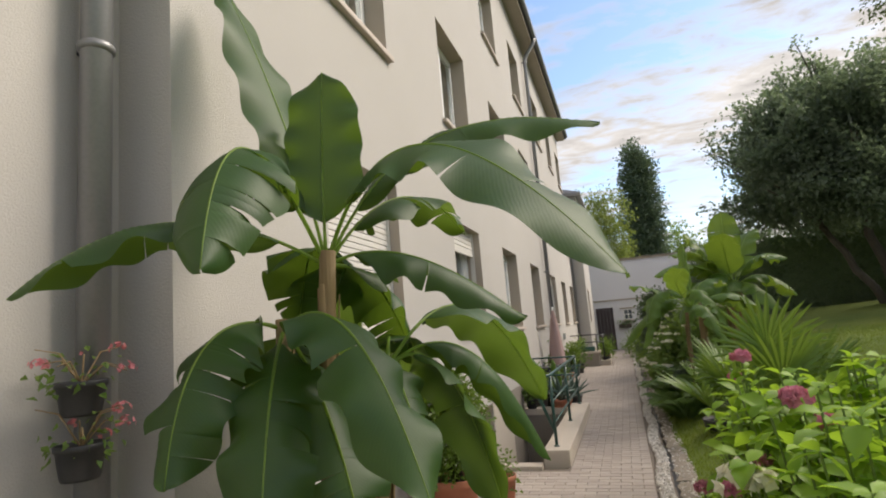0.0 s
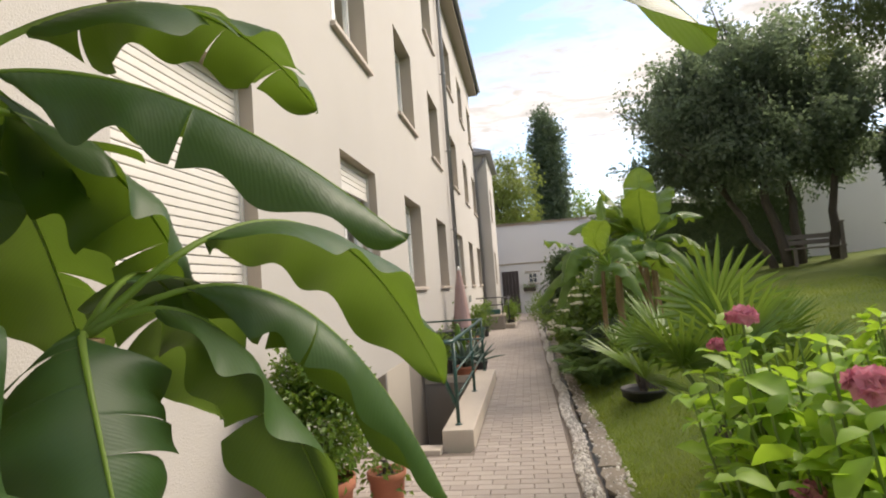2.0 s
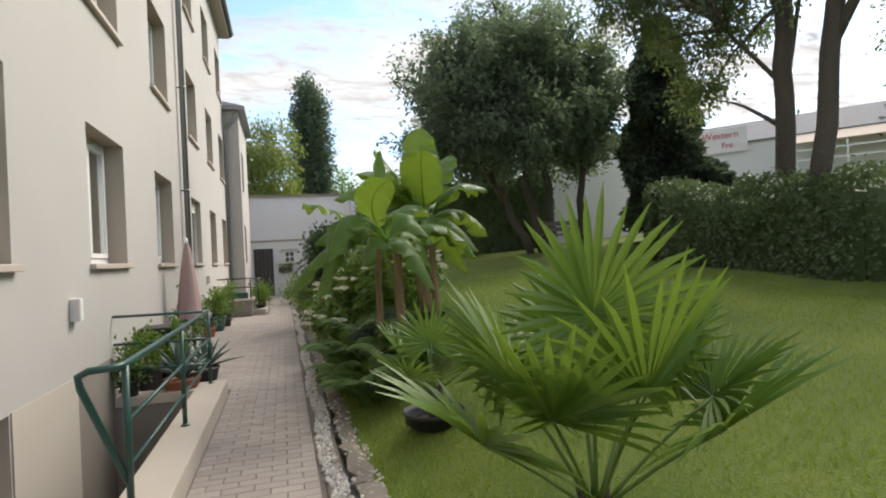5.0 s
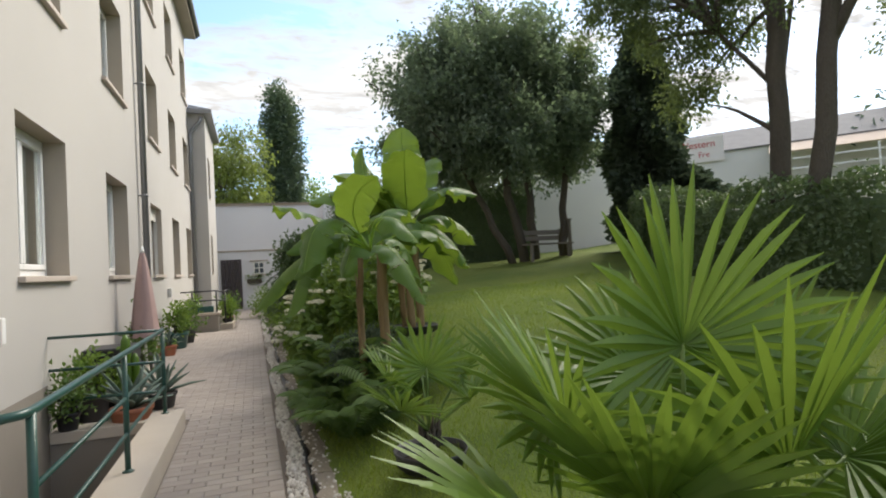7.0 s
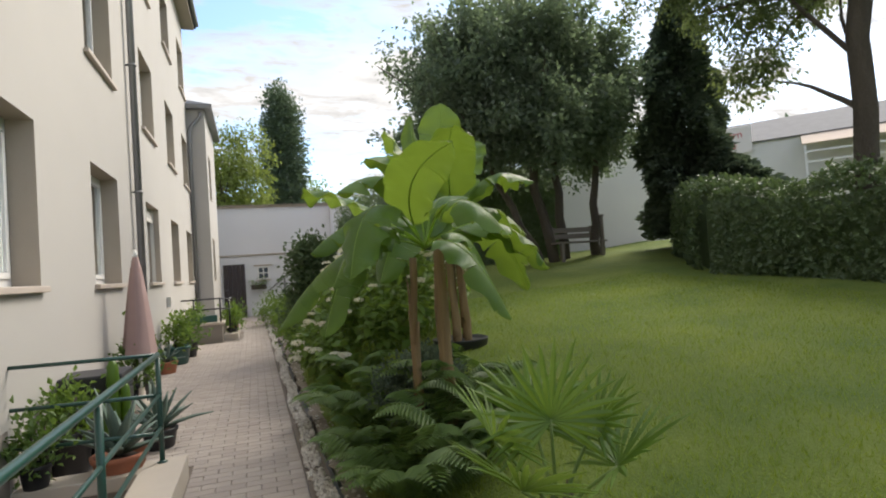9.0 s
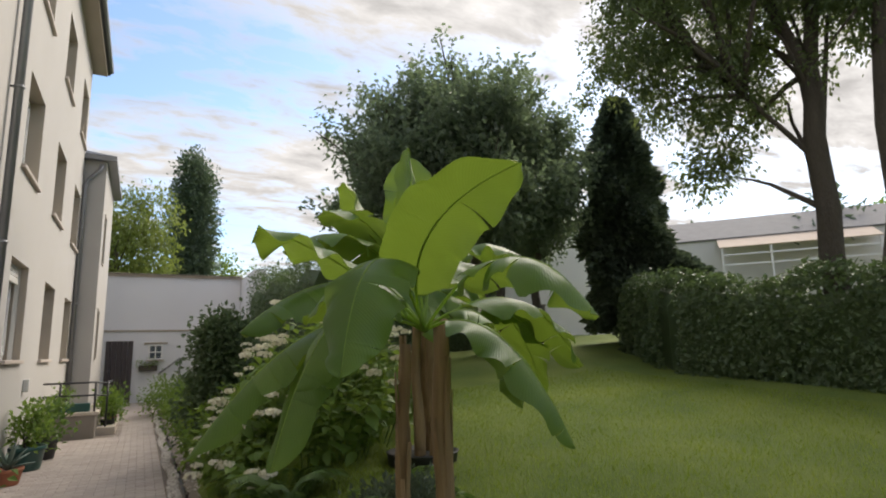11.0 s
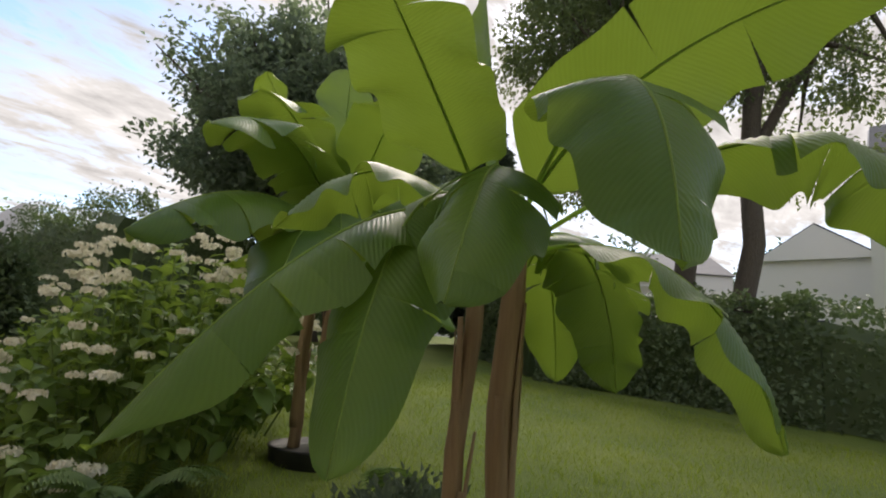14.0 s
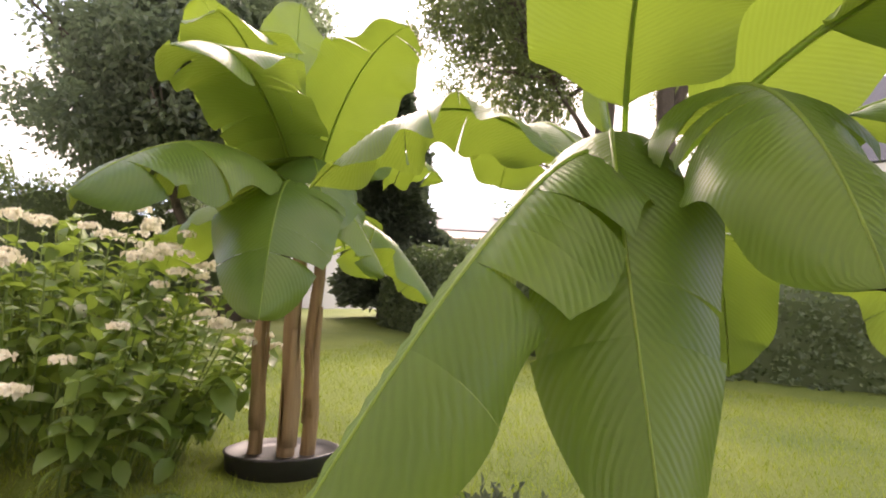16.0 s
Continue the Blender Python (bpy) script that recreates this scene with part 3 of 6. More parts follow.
n = 0
for k, (z0, z1) in enumerate(STOREYS):
    for j, y in enumerate(WIN_Y):
        n += 1
        shut = {(0, 0): 1.0, (0, 1): 0.22, (0, 4): 0.16}.get((k, j), 0.0)
        window(y, y + WIN_W, z0, z1, shutter=shut, curtain=0.0 if shut == 1.0 else (0.42, 0.0, 0.9, 0.5)[(j + 2 * k) % 4], double=True, tilt=0.07 if (k, j) == (0, 1) else 0.0, number=n)


def basement_window():
    y0, y1, z0, z1 = BASE_WIN
    ob = thing("window_30", "barred basement window with a white frame", "window", kind="structure")
    bm = bmesh.new()
    for a in ((y0, y1, z0, z0 + 0.06), (y0, y1, z1 - 0.06, z1), (y0, y0 + 0.06, z0 + 0.06, z1 - 0.06), (y1 - 0.06, y1, z0 + 0.06, z1 - 0.06), ((y0 + y1) / 2 - 0.04, (y0 + y1) / 2 + 0.04, z0 + 0.06, z1 - 0.06)):
        box(bm, FX - 0.32, FX - 0.25, a[0] + 0.001, a[1] - 0.001, a[2] + 0.001, a[3] - 0.001, 0.005)
    part("window_frame", bm, PVC, ob)
    part("pane", boxm(FX - 0.295, FX - 0.285, y0 + 0.06, y1 - 0.06, z0 + 0.06, z1 - 0.06), GLASS, ob).visible_shadow = False
    for i in range(4):
        z = z0 + (z1 - z0) * (i + 0.5) / 4
        part("bar", tube(bmesh.new(), [(FX - 0.10, y0, z), (FX - 0.10, y1, z)], 0.009, 8), PVC, ob)
    for i in range(4):
        y = y0 + (y1 - y0) * (i + 0.5) / 4
        part("bar", tube(bmesh.new(), [(FX - 0.085, y, z0), (FX - 0.085, y, z1)], 0.009, 8), PVC, ob)
    part("window_sill", boxm(FX - 0.25, FX + 0.04, y0 - 0.03, y1 + 0.03, z0 - 0.05, z0 - 0.003, 0.006), SILL, ob)


basement_window()


# ---- the sunken well, its kerb and railing ----
x0, x1, y0, y1 = PIT
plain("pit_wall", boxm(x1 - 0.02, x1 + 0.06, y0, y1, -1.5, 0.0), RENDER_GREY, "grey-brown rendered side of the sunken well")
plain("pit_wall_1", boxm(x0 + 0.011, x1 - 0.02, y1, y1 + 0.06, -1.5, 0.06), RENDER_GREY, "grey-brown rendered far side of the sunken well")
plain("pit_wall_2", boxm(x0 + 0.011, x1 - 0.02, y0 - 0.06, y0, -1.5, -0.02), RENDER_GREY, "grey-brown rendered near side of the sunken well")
plain("pit_floor", boxm(x0, x1, y0, y1, -1.5, -1.3), KERB, "concrete floor of the sunken well", "floor")
for i in range(6):
    plain("step_%d" % (i + 1), boxm(x0 + 0.012, x1 - 0.021, y0 + 0.27 * i, y0 + 0.27 * (i + 1) - 0.001, -1.3, -0.19 * (i + 1), 0.006), KERB, "worn concrete step down to the basement", "step")
plain("kerb_side", boxm(x1 - 0.06, x1 + 0.225, y0 - 0.02, y1 + 0.06, -0.06, 0.165, 0.012), KERB, "raised cream concrete kerb of the sunken well", "kerb")
plain("kerb_near", boxm(x0 + 0.011, x1 - 0.061, y0 - 0.16, y0 + 0.02, -0.06, 0.035, 0.01), KERB, "low cream concrete rim of the sunken well", "kerb")
plain("kerb_far", boxm(x0 + 0.011, x1 - 0.061, y1 - 0.02, y1 + 0.24, 0.0, 0.10, 0.01), KERB, "cream concrete ledge with flower pots", "ledge")


def railing(xr, ya, yb, top, base, wall_x, loop=True):
    ob = thing("railing", "dark green painted tubular steel railing on the kerb", "railing")
    for y in (ya, (ya + yb) / 2, yb):
        part("post", tube(bmesh.new(), [(xr, y, base), (xr, y, top)], 0.018, 12), RAIL, ob, smooth=True)
        part("foot", lathe(bmesh.new(), [(0.036, 0), (0.036, 0.005), (0.022, 0.01), (0.019, 0.018)], (xr, y, base), 16), RAIL, ob, smooth=True)
    pts = [(xr, yb + 0.02, top)] + [(xr, ya + (yb - ya) * k / 4, top) for k in (3, 2, 1, 0)]
    if loop:
        pts += [(xr - 0.015, ya - 0.05, top), (xr - 0.06, ya - 0.08, top - 0.002), (xr - 0.14, ya - 0.085, top - 0.006), (xr - 0.19, ya - 0.075, top - 0.03)]
        pts += [(xr - 0.185, ya - 0.065, top - 0.09), (xr - 0.09, ya - 0.03, base + 0.40), (xr - 0.010, ya, base + 0.17)]
    part("handrail", tube(bmesh.new(), pts, 0.019, 12), RAIL, ob, smooth=True)
    for z in (top - 0.29, top - 0.52):
        part("rail", tube(bmesh.new(), [(xr, ya, z), (xr, yb, z)], 0.013, 10), RAIL, ob, smooth=True)
    for z in (top, top - 0.29, top - 0.56):
        part("cross_rail", tube(bmesh.new(), [(xr, yb, z), (wall_x, yb + 0.12, z)], 0.014, 10), RAIL, ob, smooth=True)
    return ob


railing(-0.88, 6.46, 9.70, 0.93, 0.166, FX)


# ---- path ----
def paver_mesh(lx, ly):
    bm = boxm(-lx / 2, lx / 2, -ly / 2, ly / 2, -0.055, 0.0)
    top = [e for e in bm.edges if all(v.co.z > -0.01 for v in e.verts)]
    bmesh.ops.bevel(bm, geom=top, offset=0.006, segments=1, affect="EDGES")
    return bm


def in_path(x, y):
    if PIT[0] < x < PIT[1] + 0.25 and PIT[2] - 0.2 < y < PIT[3] + 0.26:
        return False
    return not (-1.75 < x < -0.6 and 19.3 < y < 21.9)


def make_path():
    bed = bmesh.new()
    for a in ((FX, 0.12, -6, PIT[2] - 0.1), (PIT[1] + 0.2, 0.12, PIT[2] - 0.1, PIT[3] + 0.1), (FX, 0.12, PIT[3] + 0.1, 28.3)):
        box(bed, a[0], a[1], a[2], a[3], -0.08, -0.012)
    path = plain("pavement", bed, JOINT, "narrow path of grey-pink concrete block pavers", "pavement")
    bm0 = paver_mesh(0.196, 0.096)
    me = bpy.data.meshes.new("paver")
    bm0.to_mesh(me)
    me.materials.append(PAVER)
    vs = np.array([v.co[:] for v in bm0.verts])
    fs = [[v.index for v in f.verts] for f in bm0.faces]
    bm0.free()
    hb = paver_mesh(0.096, 0.096)
    hv = np.array([v.co[:] for v in hb.verts])
    hf = [[v.index for v in f.verts] for f in hb.faces]
    hb.free()
    V, F, made = [], [], 0
    rng = np.random.default_rng(5)
    y, row = -2.0, 0
    while y < 28.3:
        x = -0.02 - (0.1 if row % 2 else 0.0)
        while x > FX + 0.02:
            if in_path(x, y):
                dz = 0.003 * (rng.random() - 0.5) + 0.002
                if 5.4 < y < 11.0 and x > -0.75 and made < 298:
                    o = new("paver", me)
                    o.location = (x, y, dz)
                    o.rotation_euler = (0.006 * (rng.random() - 0.5), 0.006 * (rng.random() - 0.5), 0.01 * (rng.random() - 0.5))
                    o.parent = path
                    made += 1
                else:
                    b = len(V)
                    V.extend((vs + np.array([x, y, dz])).tolist())
                    F.extend([[i + b for i in f] for f in fs])
            x -= 0.2
        for xe in ((0.03, -0.67) if PIT[2] - 0.2 < y < PIT[3] + 0.26 else (0.03,)) if row % 2 else ():
            b = len(V)
            V.extend((hv + np.array([xe, y, 0.0])).tolist())
            F.extend([[i + b for i in f] for f in hf])
        y += 0.1
        row += 1
    tagged(raw_part("paving", V, F, PAVER, path), kind="stuff")


def make_gravel():
    rng = np.random.default_rng(7)
    ico = bmesh.new()
    bmesh.ops.create_icosphere(ico, subdivisions=1, radius=1.0)
    vs = np.array([v.co[:] for v in ico.verts])
    fs = np.array([[v.index for v in f.verts] for f in ico.faces])
    ico.free()
    V, F = [], []
    for i in range(7400):
        y = 3.5 + 24.5 * rng.random() ** 1.5
        x = 0.115 + 0.115 * rng.random() + 0.02 * math.sin(y * 3.1)
        if i % 5 == 0:
            x = 0.28 + 0.18 * rng.random()
        r = 0.009 + 0.014 * rng.random()
        m = np.array(Euler(rng.random(3) * 6).to_matrix())
        s = np.array([1.0, 0.6 + 0.5 * rng.random(), 0.5 + 0.3 * rng.random()]) * r
        V.append((vs * s * (0.8 + 0.4 * rng.random((len(vs), 1)))) @ m.T + np.array([x, y, 0.0 + 0.012 * rng.random()]))
        F.append(fs + i * len(vs))
    ob = raw_part("gravel", np.concatenate(V).tolist(), np.concatenate(F).tolist(), PEBBLE)
    tagged(ob, "strip of pale pebbles along the path", "gravel", kind="stuff")
    plain("gravel_bed", boxm(0.12, 0.245, -6, 28.2, -0.08, 0.002), JOINT, "sandy bed under the pebbles", "bed")
    def strip(xa, xb, ya, yb, z, wob, rng):
        """A low strip with ragged long edges."""
        bm = bmesh.new()
        rows = []
        n = max(2, int((yb - ya) / 0.12))
        for k in range(n + 1):
            y = ya + (yb - ya) * k / n
            l, r = xa + wob * (rng.random() - 0.5), xb + wob * (rng.random() - 0.5) + 0.02 * math.sin(y * 2.3)
            m = z + 0.006 * (rng.random() - 0.5)
            rows.append([bm.verts.new(p) for p in ((l - 0.004, y, -0.06), (l, y, m), ((l + r) / 2, y, m + 0.006), (r, y, m - 0.004), (r + 0.004, y, -0.06))])
        for a, c in zip(rows, rows[1:]):
            for k in range(4):
                bm.faces.new((a[k], a[k + 1], c[k + 1], c[k]))
        bm.faces.new(rows[0][::-1])
        bm.faces.new(rows[-1])
        bmesh.ops.recalc_face_normals(bm, faces=bm.faces[:])
        return bm

    rng = np.random.default_rng(8)
    plain("edging", strip(0.243, 0.275, -6, 28.2, 0.004, 0.014, rng), IRON, "thin dark edging groove beside the pebbles", "edging")
    plate = plain("border", boxm(0.28, 0.45, -6, 28.2, -0.08, -0.012), SOIL, "crumbled concrete border between edging and lawn", "border")
    y = 2.6
    while y < 27:
        ln = 0.7 + 1.0 * rng.random()
        part("border_slab", strip(0.285, 0.43, y, y + ln - 0.02 - 0.03 * rng.random(), 0.012, 0.07, rng), KERB_OLD, plate, smooth=False)
        y += ln


KERB_OLD = surface("old_concrete", (0.17, 0.14, 0.11), (0.36, 0.31, 0.255), 9, 90, 0.95, 0.8, 0.006)
make_gravel()


# ---- the shed at the end ----
def shed():
    plain("wall_shed", boxm(-2.6, 2.9, SHED_Y, SHED_Y + 0.35, -0.1, 2.34), RENDER_WHITE, "whitewashed shed wall at the end of the path")
    plain("wall_shed_upper", boxm(-4.4, 2.9, SHED_Y + 0.12, SHED_Y + 0.5, 2.341, 4.24), RENDER_WHITE, "tall whitewashed firewall above the shed")
    plain("shed_ledge", boxm(-2.6, 2.91, SHED_Y - 0.04, SHED_Y + 0.119, 2.341, 2.40, 0.01), REVEAL, "narrow weathered ledge over the shed wall", "ledge")
    cop = plain("coping", boxm(-4.4, 2.95, SHED_Y + 0.05, SHED_Y + 0.56, 4.241, 4.31, 0.01), REVEAL, "weathered tile coping on the firewall", "coping")
    for i in range(21):
        part("coping_tile", boxm(-2.2 + 0.245 * i, -2.2 + 0.245 * i + 0.228, SHED_Y, SHED_Y + 0.6, 4.311, 4.345 + 0.006 * (i % 3), 0.01), KERB_OLD, cop)
    plain("wall_side", boxm(2.91, 3.25, 25.4, SHED_Y + 0.5, -0.1, 4.24), RENDER_WHITE, "whitewashed side wall beyond the shrubs")
    door = thing("door_1", "closed dark brown plank shed door", "door", kind="structure")
    for i in range(5):
        w = 0.80 / 5
        part("plank", boxm(-1.295 + w * i, -1.295 + w * (i + 1) - 0.006, SHED_Y - 0.045, SHED_Y - 0.002, 0.02, 2.03, 0.004), DOOR_DARK, door)
    part("door_handle", tube(bmesh.new(), [(-1.22, SHED_Y - 0.05, 1.05), (-1.22, SHED_Y - 0.10, 1.05), (-1.12, SHED_Y - 0.10, 1.05)], 0.012, 8), ZINC, door)
    win = thing("window_40", "small white four-pane shed window", "window", kind="structure")
    bm = bmesh.new()
    a, b, c, d = -0.04, 0.40, 1.39, 1.90
    y0, y1 = SHED_Y - 0.06, SHED_Y - 0.002
    for q in ((a, b, c, c + 0.05), (a, b, d - 0.05, d), (a, a + 0.05, c + 0.05, d - 0.05), (b - 0.05, b, c + 0.05, d - 0.05), ((a + b) / 2 - 0.018, (a + b) / 2 + 0.018, c + 0.05, d - 0.05), (a + 0.05, b - 0.05, (c + d) / 2 - 0.018, (c + d) / 2 + 0.018)):
        box(bm, q[0], q[1], y0, y1, q[2], q[3])
    part("window_frame", bm, PVC, win)
    for qa, qb in ((a + 0.05, (a + b) / 2 - 0.018), ((a + b) / 2 + 0.018, b - 0.05)):
        for qc, qd in ((c + 0.05, (c + d) / 2 - 0.018), ((c + d) / 2 + 0.018, d - 0.05)):
            part("pane", boxm(qa, qb, SHED_Y - 0.03, SHED_Y - 0.015, qc, qd), DARKGLASS, win)
    part("lintel", boxm(a - 0.14, b + 0.14, SHED_Y - 0.08, y1, d + 0.02, d + 0.07, 0.006), REVEAL, win)
    part("window_sill", boxm(a - 0.06, b + 0.06, SHED_Y - 0.10, y1, c - 0.05, c - 0.002, 0.006), SILL, win)
    hb = thing("flower_box", "brown flower box hung under the shed window", "planter")
    part("box", boxm(-0.30, 0.26, SHED_Y - 0.22, SHED_Y - 0.002, 1.02, 1.20, 0.02), BARK, hb)
    rng = np.random.default_rng(31)
    v, f = crown_leaves(rng, [(-0.02, SHED_Y - 0.12, 1.26, 0.28, 0.12, 0.1)], 260, 0.06)
    raw_part("leaves", v, f, SHRUB, hb)
    hr = thing("handrail", "slanting grey stair handrail by the shed", "handrail")
    part("rail", tube(bmesh.new(), [(0.30, SHED_Y - 0.1, 0.90), (0.95, SHED_Y - 0.2, 1.42)], 0.03, 8), ZINC, hr)
    part("post", tube(bmesh.new(), [(0.95, SHED_Y - 0.2, -0.03), (0.95, SHED_Y - 0.2, 1.42)], 0.03, 8), ZINC, hr)


SHED_Y = 28.36
DARKGLASS = surface("dark_pane", (0.05, 0.06, 0.08), (0.1, 0.12, 0.15), 3, 40, 0.1, 0.02)
shed()


def stair_wing():
    """The lower wing at the far end, with its own hipped roof and a downpipe."""
    wx = -1.325
    plain("wall_wing", boxm(-5.6, wx, 23.02, 27.0, -0.1, 6.55), RENDER, "cream rendered stair wing of the apartment house")
    x0, x1, y0, y1, z = -6.0, -1.10, 22.82, 27.2, 6.55
    plain("wing_eave", boxm(x0, x1, y0, y1, z, z + 0.12), ZINC, "dark boxed eave of the stair wing", "eave")
    bm = bmesh.new()
    b = [bm.verts.new(p) for p in ((x0, y0, z + 0.125), (x1, y0, z + 0.125), (x1, y1, z + 0.125), (x0, y1, z + 0.125))]
    t = [bm.verts.new(p) for p in ((x1 - 1.3, 25.0, z + 0.95), (x0 + 0.9, 25.0, z + 0.95))]
    bm.faces.new((b[0], b[1], t[0], t[1])); bm.faces.new((b[1], b[2], t[0])); bm.faces.new((b[2], b[3], t[1], t[0])); bm.faces.new((b[3], b[0], t[1])); bm.faces.new(b[::-1])
    plain("wing_roof", bm, SLATE, "dark slate hipped roof of the stair wing", "roof")
    for k, (c, d) in enumerate(((1.5, 2.72), (4.0, 5.25))):
        w = thing("window_%d" % (50 + k), "narrow window of the stair wing", "window", kind="structure")
        part("pane", boxm(wx + 0.001, wx + 0.01, 23.75, 24.2, c, d), DARKGLASS, w)
        bm = bmesh.new()
        for q in ((23.70, 24.25, c - 0.05, c), (23.70, 24.25, d, d + 0.05), (23.70, 23.75, c, d), (24.20, 24.25, c, d)):
            box(bm, wx - 0.005, wx + 0.025, q[0], q[1], q[2], q[3])
        part("window_frame", bm, REVEAL, w)
    downpipe(FX + 0.06, 22.93, 0.0, 5.85, elbow=0.33, r=0.05)


stair_wing()


# ---- banana plants ----
def bezier(a, b, c, t):
    return a * (1 - t) ** 2 + b * 2 * t * (1 - t) + c * t * t


def banana_leaf(parent, base, bend, tip, width, tears=4, droop=0.45, stalk=0.16, seed=0, twist=0.0, wave=0.022, material=BANANA):
    """One blade along a bent midrib: two halves hanging off the rib, wavy rims, torn along the veins."""
    rng = random.Random(seed)
    width *= 1.22
    wave *= min(1.0, width / 0.35)
    a, b, c = Vector(base), Vector(bend), Vector(tip)
    n, cols = 72, 6
    us = [stalk + (1 - stalk) * i / n for i in range(n + 1)]
    pts = [bezier(a, b, c, u) for u in us]
    frames = []
    prev = None
    for i, p in enumerate(pts):
        d = (pts[min(i + 1, n)] - pts[max(i - 1, 0)]).normalized()
        s = d.cross(Vector((0, 0, 1)))
        if s.length < 0.25:
            flat = Vector((c.x - a.x, c.y - a.y, 0))
            s = flat.cross(Vector((0, 0, 1))) if flat.length > 0.05 else Vector((1, 0, 0))
        s.normalize()
        if prev is not None and s.dot(prev) < 0:
            s = -s
        if prev is not None:
            s = (s * 0.5 + prev * 0.5).normalized()
        prev = s
        s = Matrix.Rotation(twist, 3, d) @ s
        frames.append((d, s, s.cross(d)))
    prof = []
    for i in range(n + 1):
        u = i / n
        w = min(1.0, (u / 0.16) ** 0.6) * (1 - max(0.0, (u - 0.55) / 0.45) ** 2.2) ** 0.6 if u < 1 else 0.02
        prof.append(max(0.02, w) * width / 2)
    V, F, UV = [], [], []
    for side in (1, -1):
        cuts = sorted({0, n} | {rng.randint(7, n - 5) for _ in range(tears)})
        ph, ph2 = rng.random() * 6, rng.random() * 6
        for q in range(len(cuts) - 1):
            i0, i1 = cuts[q], cuts[q + 1]
            extra = rng.uniform(-0.12, 0.34) if tears else 0.0
            pull = rng.uniform(0.015, 0.05)
            start = len(V)
            for i in range(i0, i1 + 1):
                d, s, up = frames[i]
                f = 0.0 if i1 == i0 else (i - i0) / (i1 - i0) - 0.5
                for k in range(cols + 1):
                    v = k / cols
                    ang = droop * (0.35 + 0.65 * v) + extra * v + 0.07 * math.sin(i * 0.21 + ph)
                    r = prof[i] * v
                    out = s * (side * math.cos(ang) * r) + up * (-math.sin(ang) * r + 0.08 * r)
                    rim = up * (wave * v * v * math.sin(i * 0.34 + ph2 + side)) + up * (0.0022 * (1 if i % 2 else -1) * math.sin(math.pi * min(1.0, 1.1 * v)))
                    slip = d * (-(f * pull) * v * v * (i1 - i0) / n * 0.8 + 0.10 * r)
                    V.append(pts[i] + out + rim + slip)
                    UV.append((i / n, side * v))
            w = cols + 1
            for i in range(i1 - i0):
                for k in range(cols):
                    o = start + i * w + k
                    F.append((o, o + 1, o + w + 1, o + w) if side > 0 else (o, o + w, o + w + 1, o + 1))
    leaf = raw_part("leaf", [v[:] for v in V], F, material, parent, smooth=True, uv=UV)
    rib = [bezier(a, b, c, i / 22) for i in range(23)]
    rad = [0.0095 * (1 - 0.85 * (i / 22) ** 0.8) * (0.6 + width) for i in range(23)]
    part("midrib", tube(bmesh.new(), rib, rad, 7), MIDRIB, leaf, "pale green midrib", smooth=True)
    return leaf


def banana_stem(parent, foot, top, r0, r1, seed=0):
    """A pseudostem wrapped in dry, overlapping sheaths."""
    rng = random.Random(seed)
    a, b = Vector(foot), Vector(top)
    bm = tube(bmesh.new(), [a.lerp(b, i / 8) + Vector((0.01 * math.sin(i), 0.01 * math.cos(i * 1.3), 0)) for i in range(9)], [r0 + (r1 - r0) * i / 8 for i in range(9)], 14)
    part("pseudostem", bm, PSEUDOSTEM, parent, smooth=True)
    for q in range(5):
        t0, t1 = rng.uniform(0, 0.35), rng.uniform(0.55, 0.98)
        ang = rng.uniform(0, 6.28)
        bm = bmesh.new()
        rows = []
        for i in range(7):
            t = t0 + (t1 - t0) * i / 6
            p = a.lerp(b, t)
            r = r0 + (r1 - r0) * t + 0.003 + (0.007 * max(0, i - 4))
            sp = 0.75 * (1 - (i / 6) ** 2 * 0.7)
            rows.append([bm.verts.new(p + Vector((r * math.cos(ang + sp * e), r * math.sin(ang + sp * e), 0))) for e in (-1, -0.5, 0, 0.5, 1)])
        for r_, s_ in zip(rows, rows[1:]):
            for k in range(4):
                bm.faces.new((r_[k], r_[k + 1], s_[k + 1], s_[k]))
        bm.normal_update()
        bmesh.ops.solidify(bm, geom=bm.faces[:], thickness=0.003)
        part("sheath", bm, PSEUDOSTEM, parent, smooth=True)


def pot_body(ob, at, r, h, material, soil=True, rim=True):
    p = [(r * 0.72, 0), (r * 0.78, h * 0.1), (r * 0.93, h * 0.8)]
    p += [(r * 1.0, h * 0.82), (r * 1.02, h * 0.98), (r * 0.97, h), (r * 0.9, h * 0.98), (r * 0.86, h * 0.8)] if rim else [(r * 0.98, h), (r * 0.93, h * 1.0), (r * 0.90, h * 0.3)]
    part("pot", lathe(bmesh.new(), p, at, 28), material, ob, smooth=True)
    if soil and not rim:
        part("soil", lathe(bmesh.new(), [(r * 0.86, h * 0.30), (r * 0.5, h * 0.38), (r * 0.1, h * 0.42)], at, 20), SOIL, ob, smooth=True)
    elif soil:
        part("soil", lathe(bmesh.new(), [(r * 0.85, h * 0.74), (r * 0.6, h * 0.86), (r * 0.1, h * 0.88)], at, 20), SOIL, ob, smooth=True)


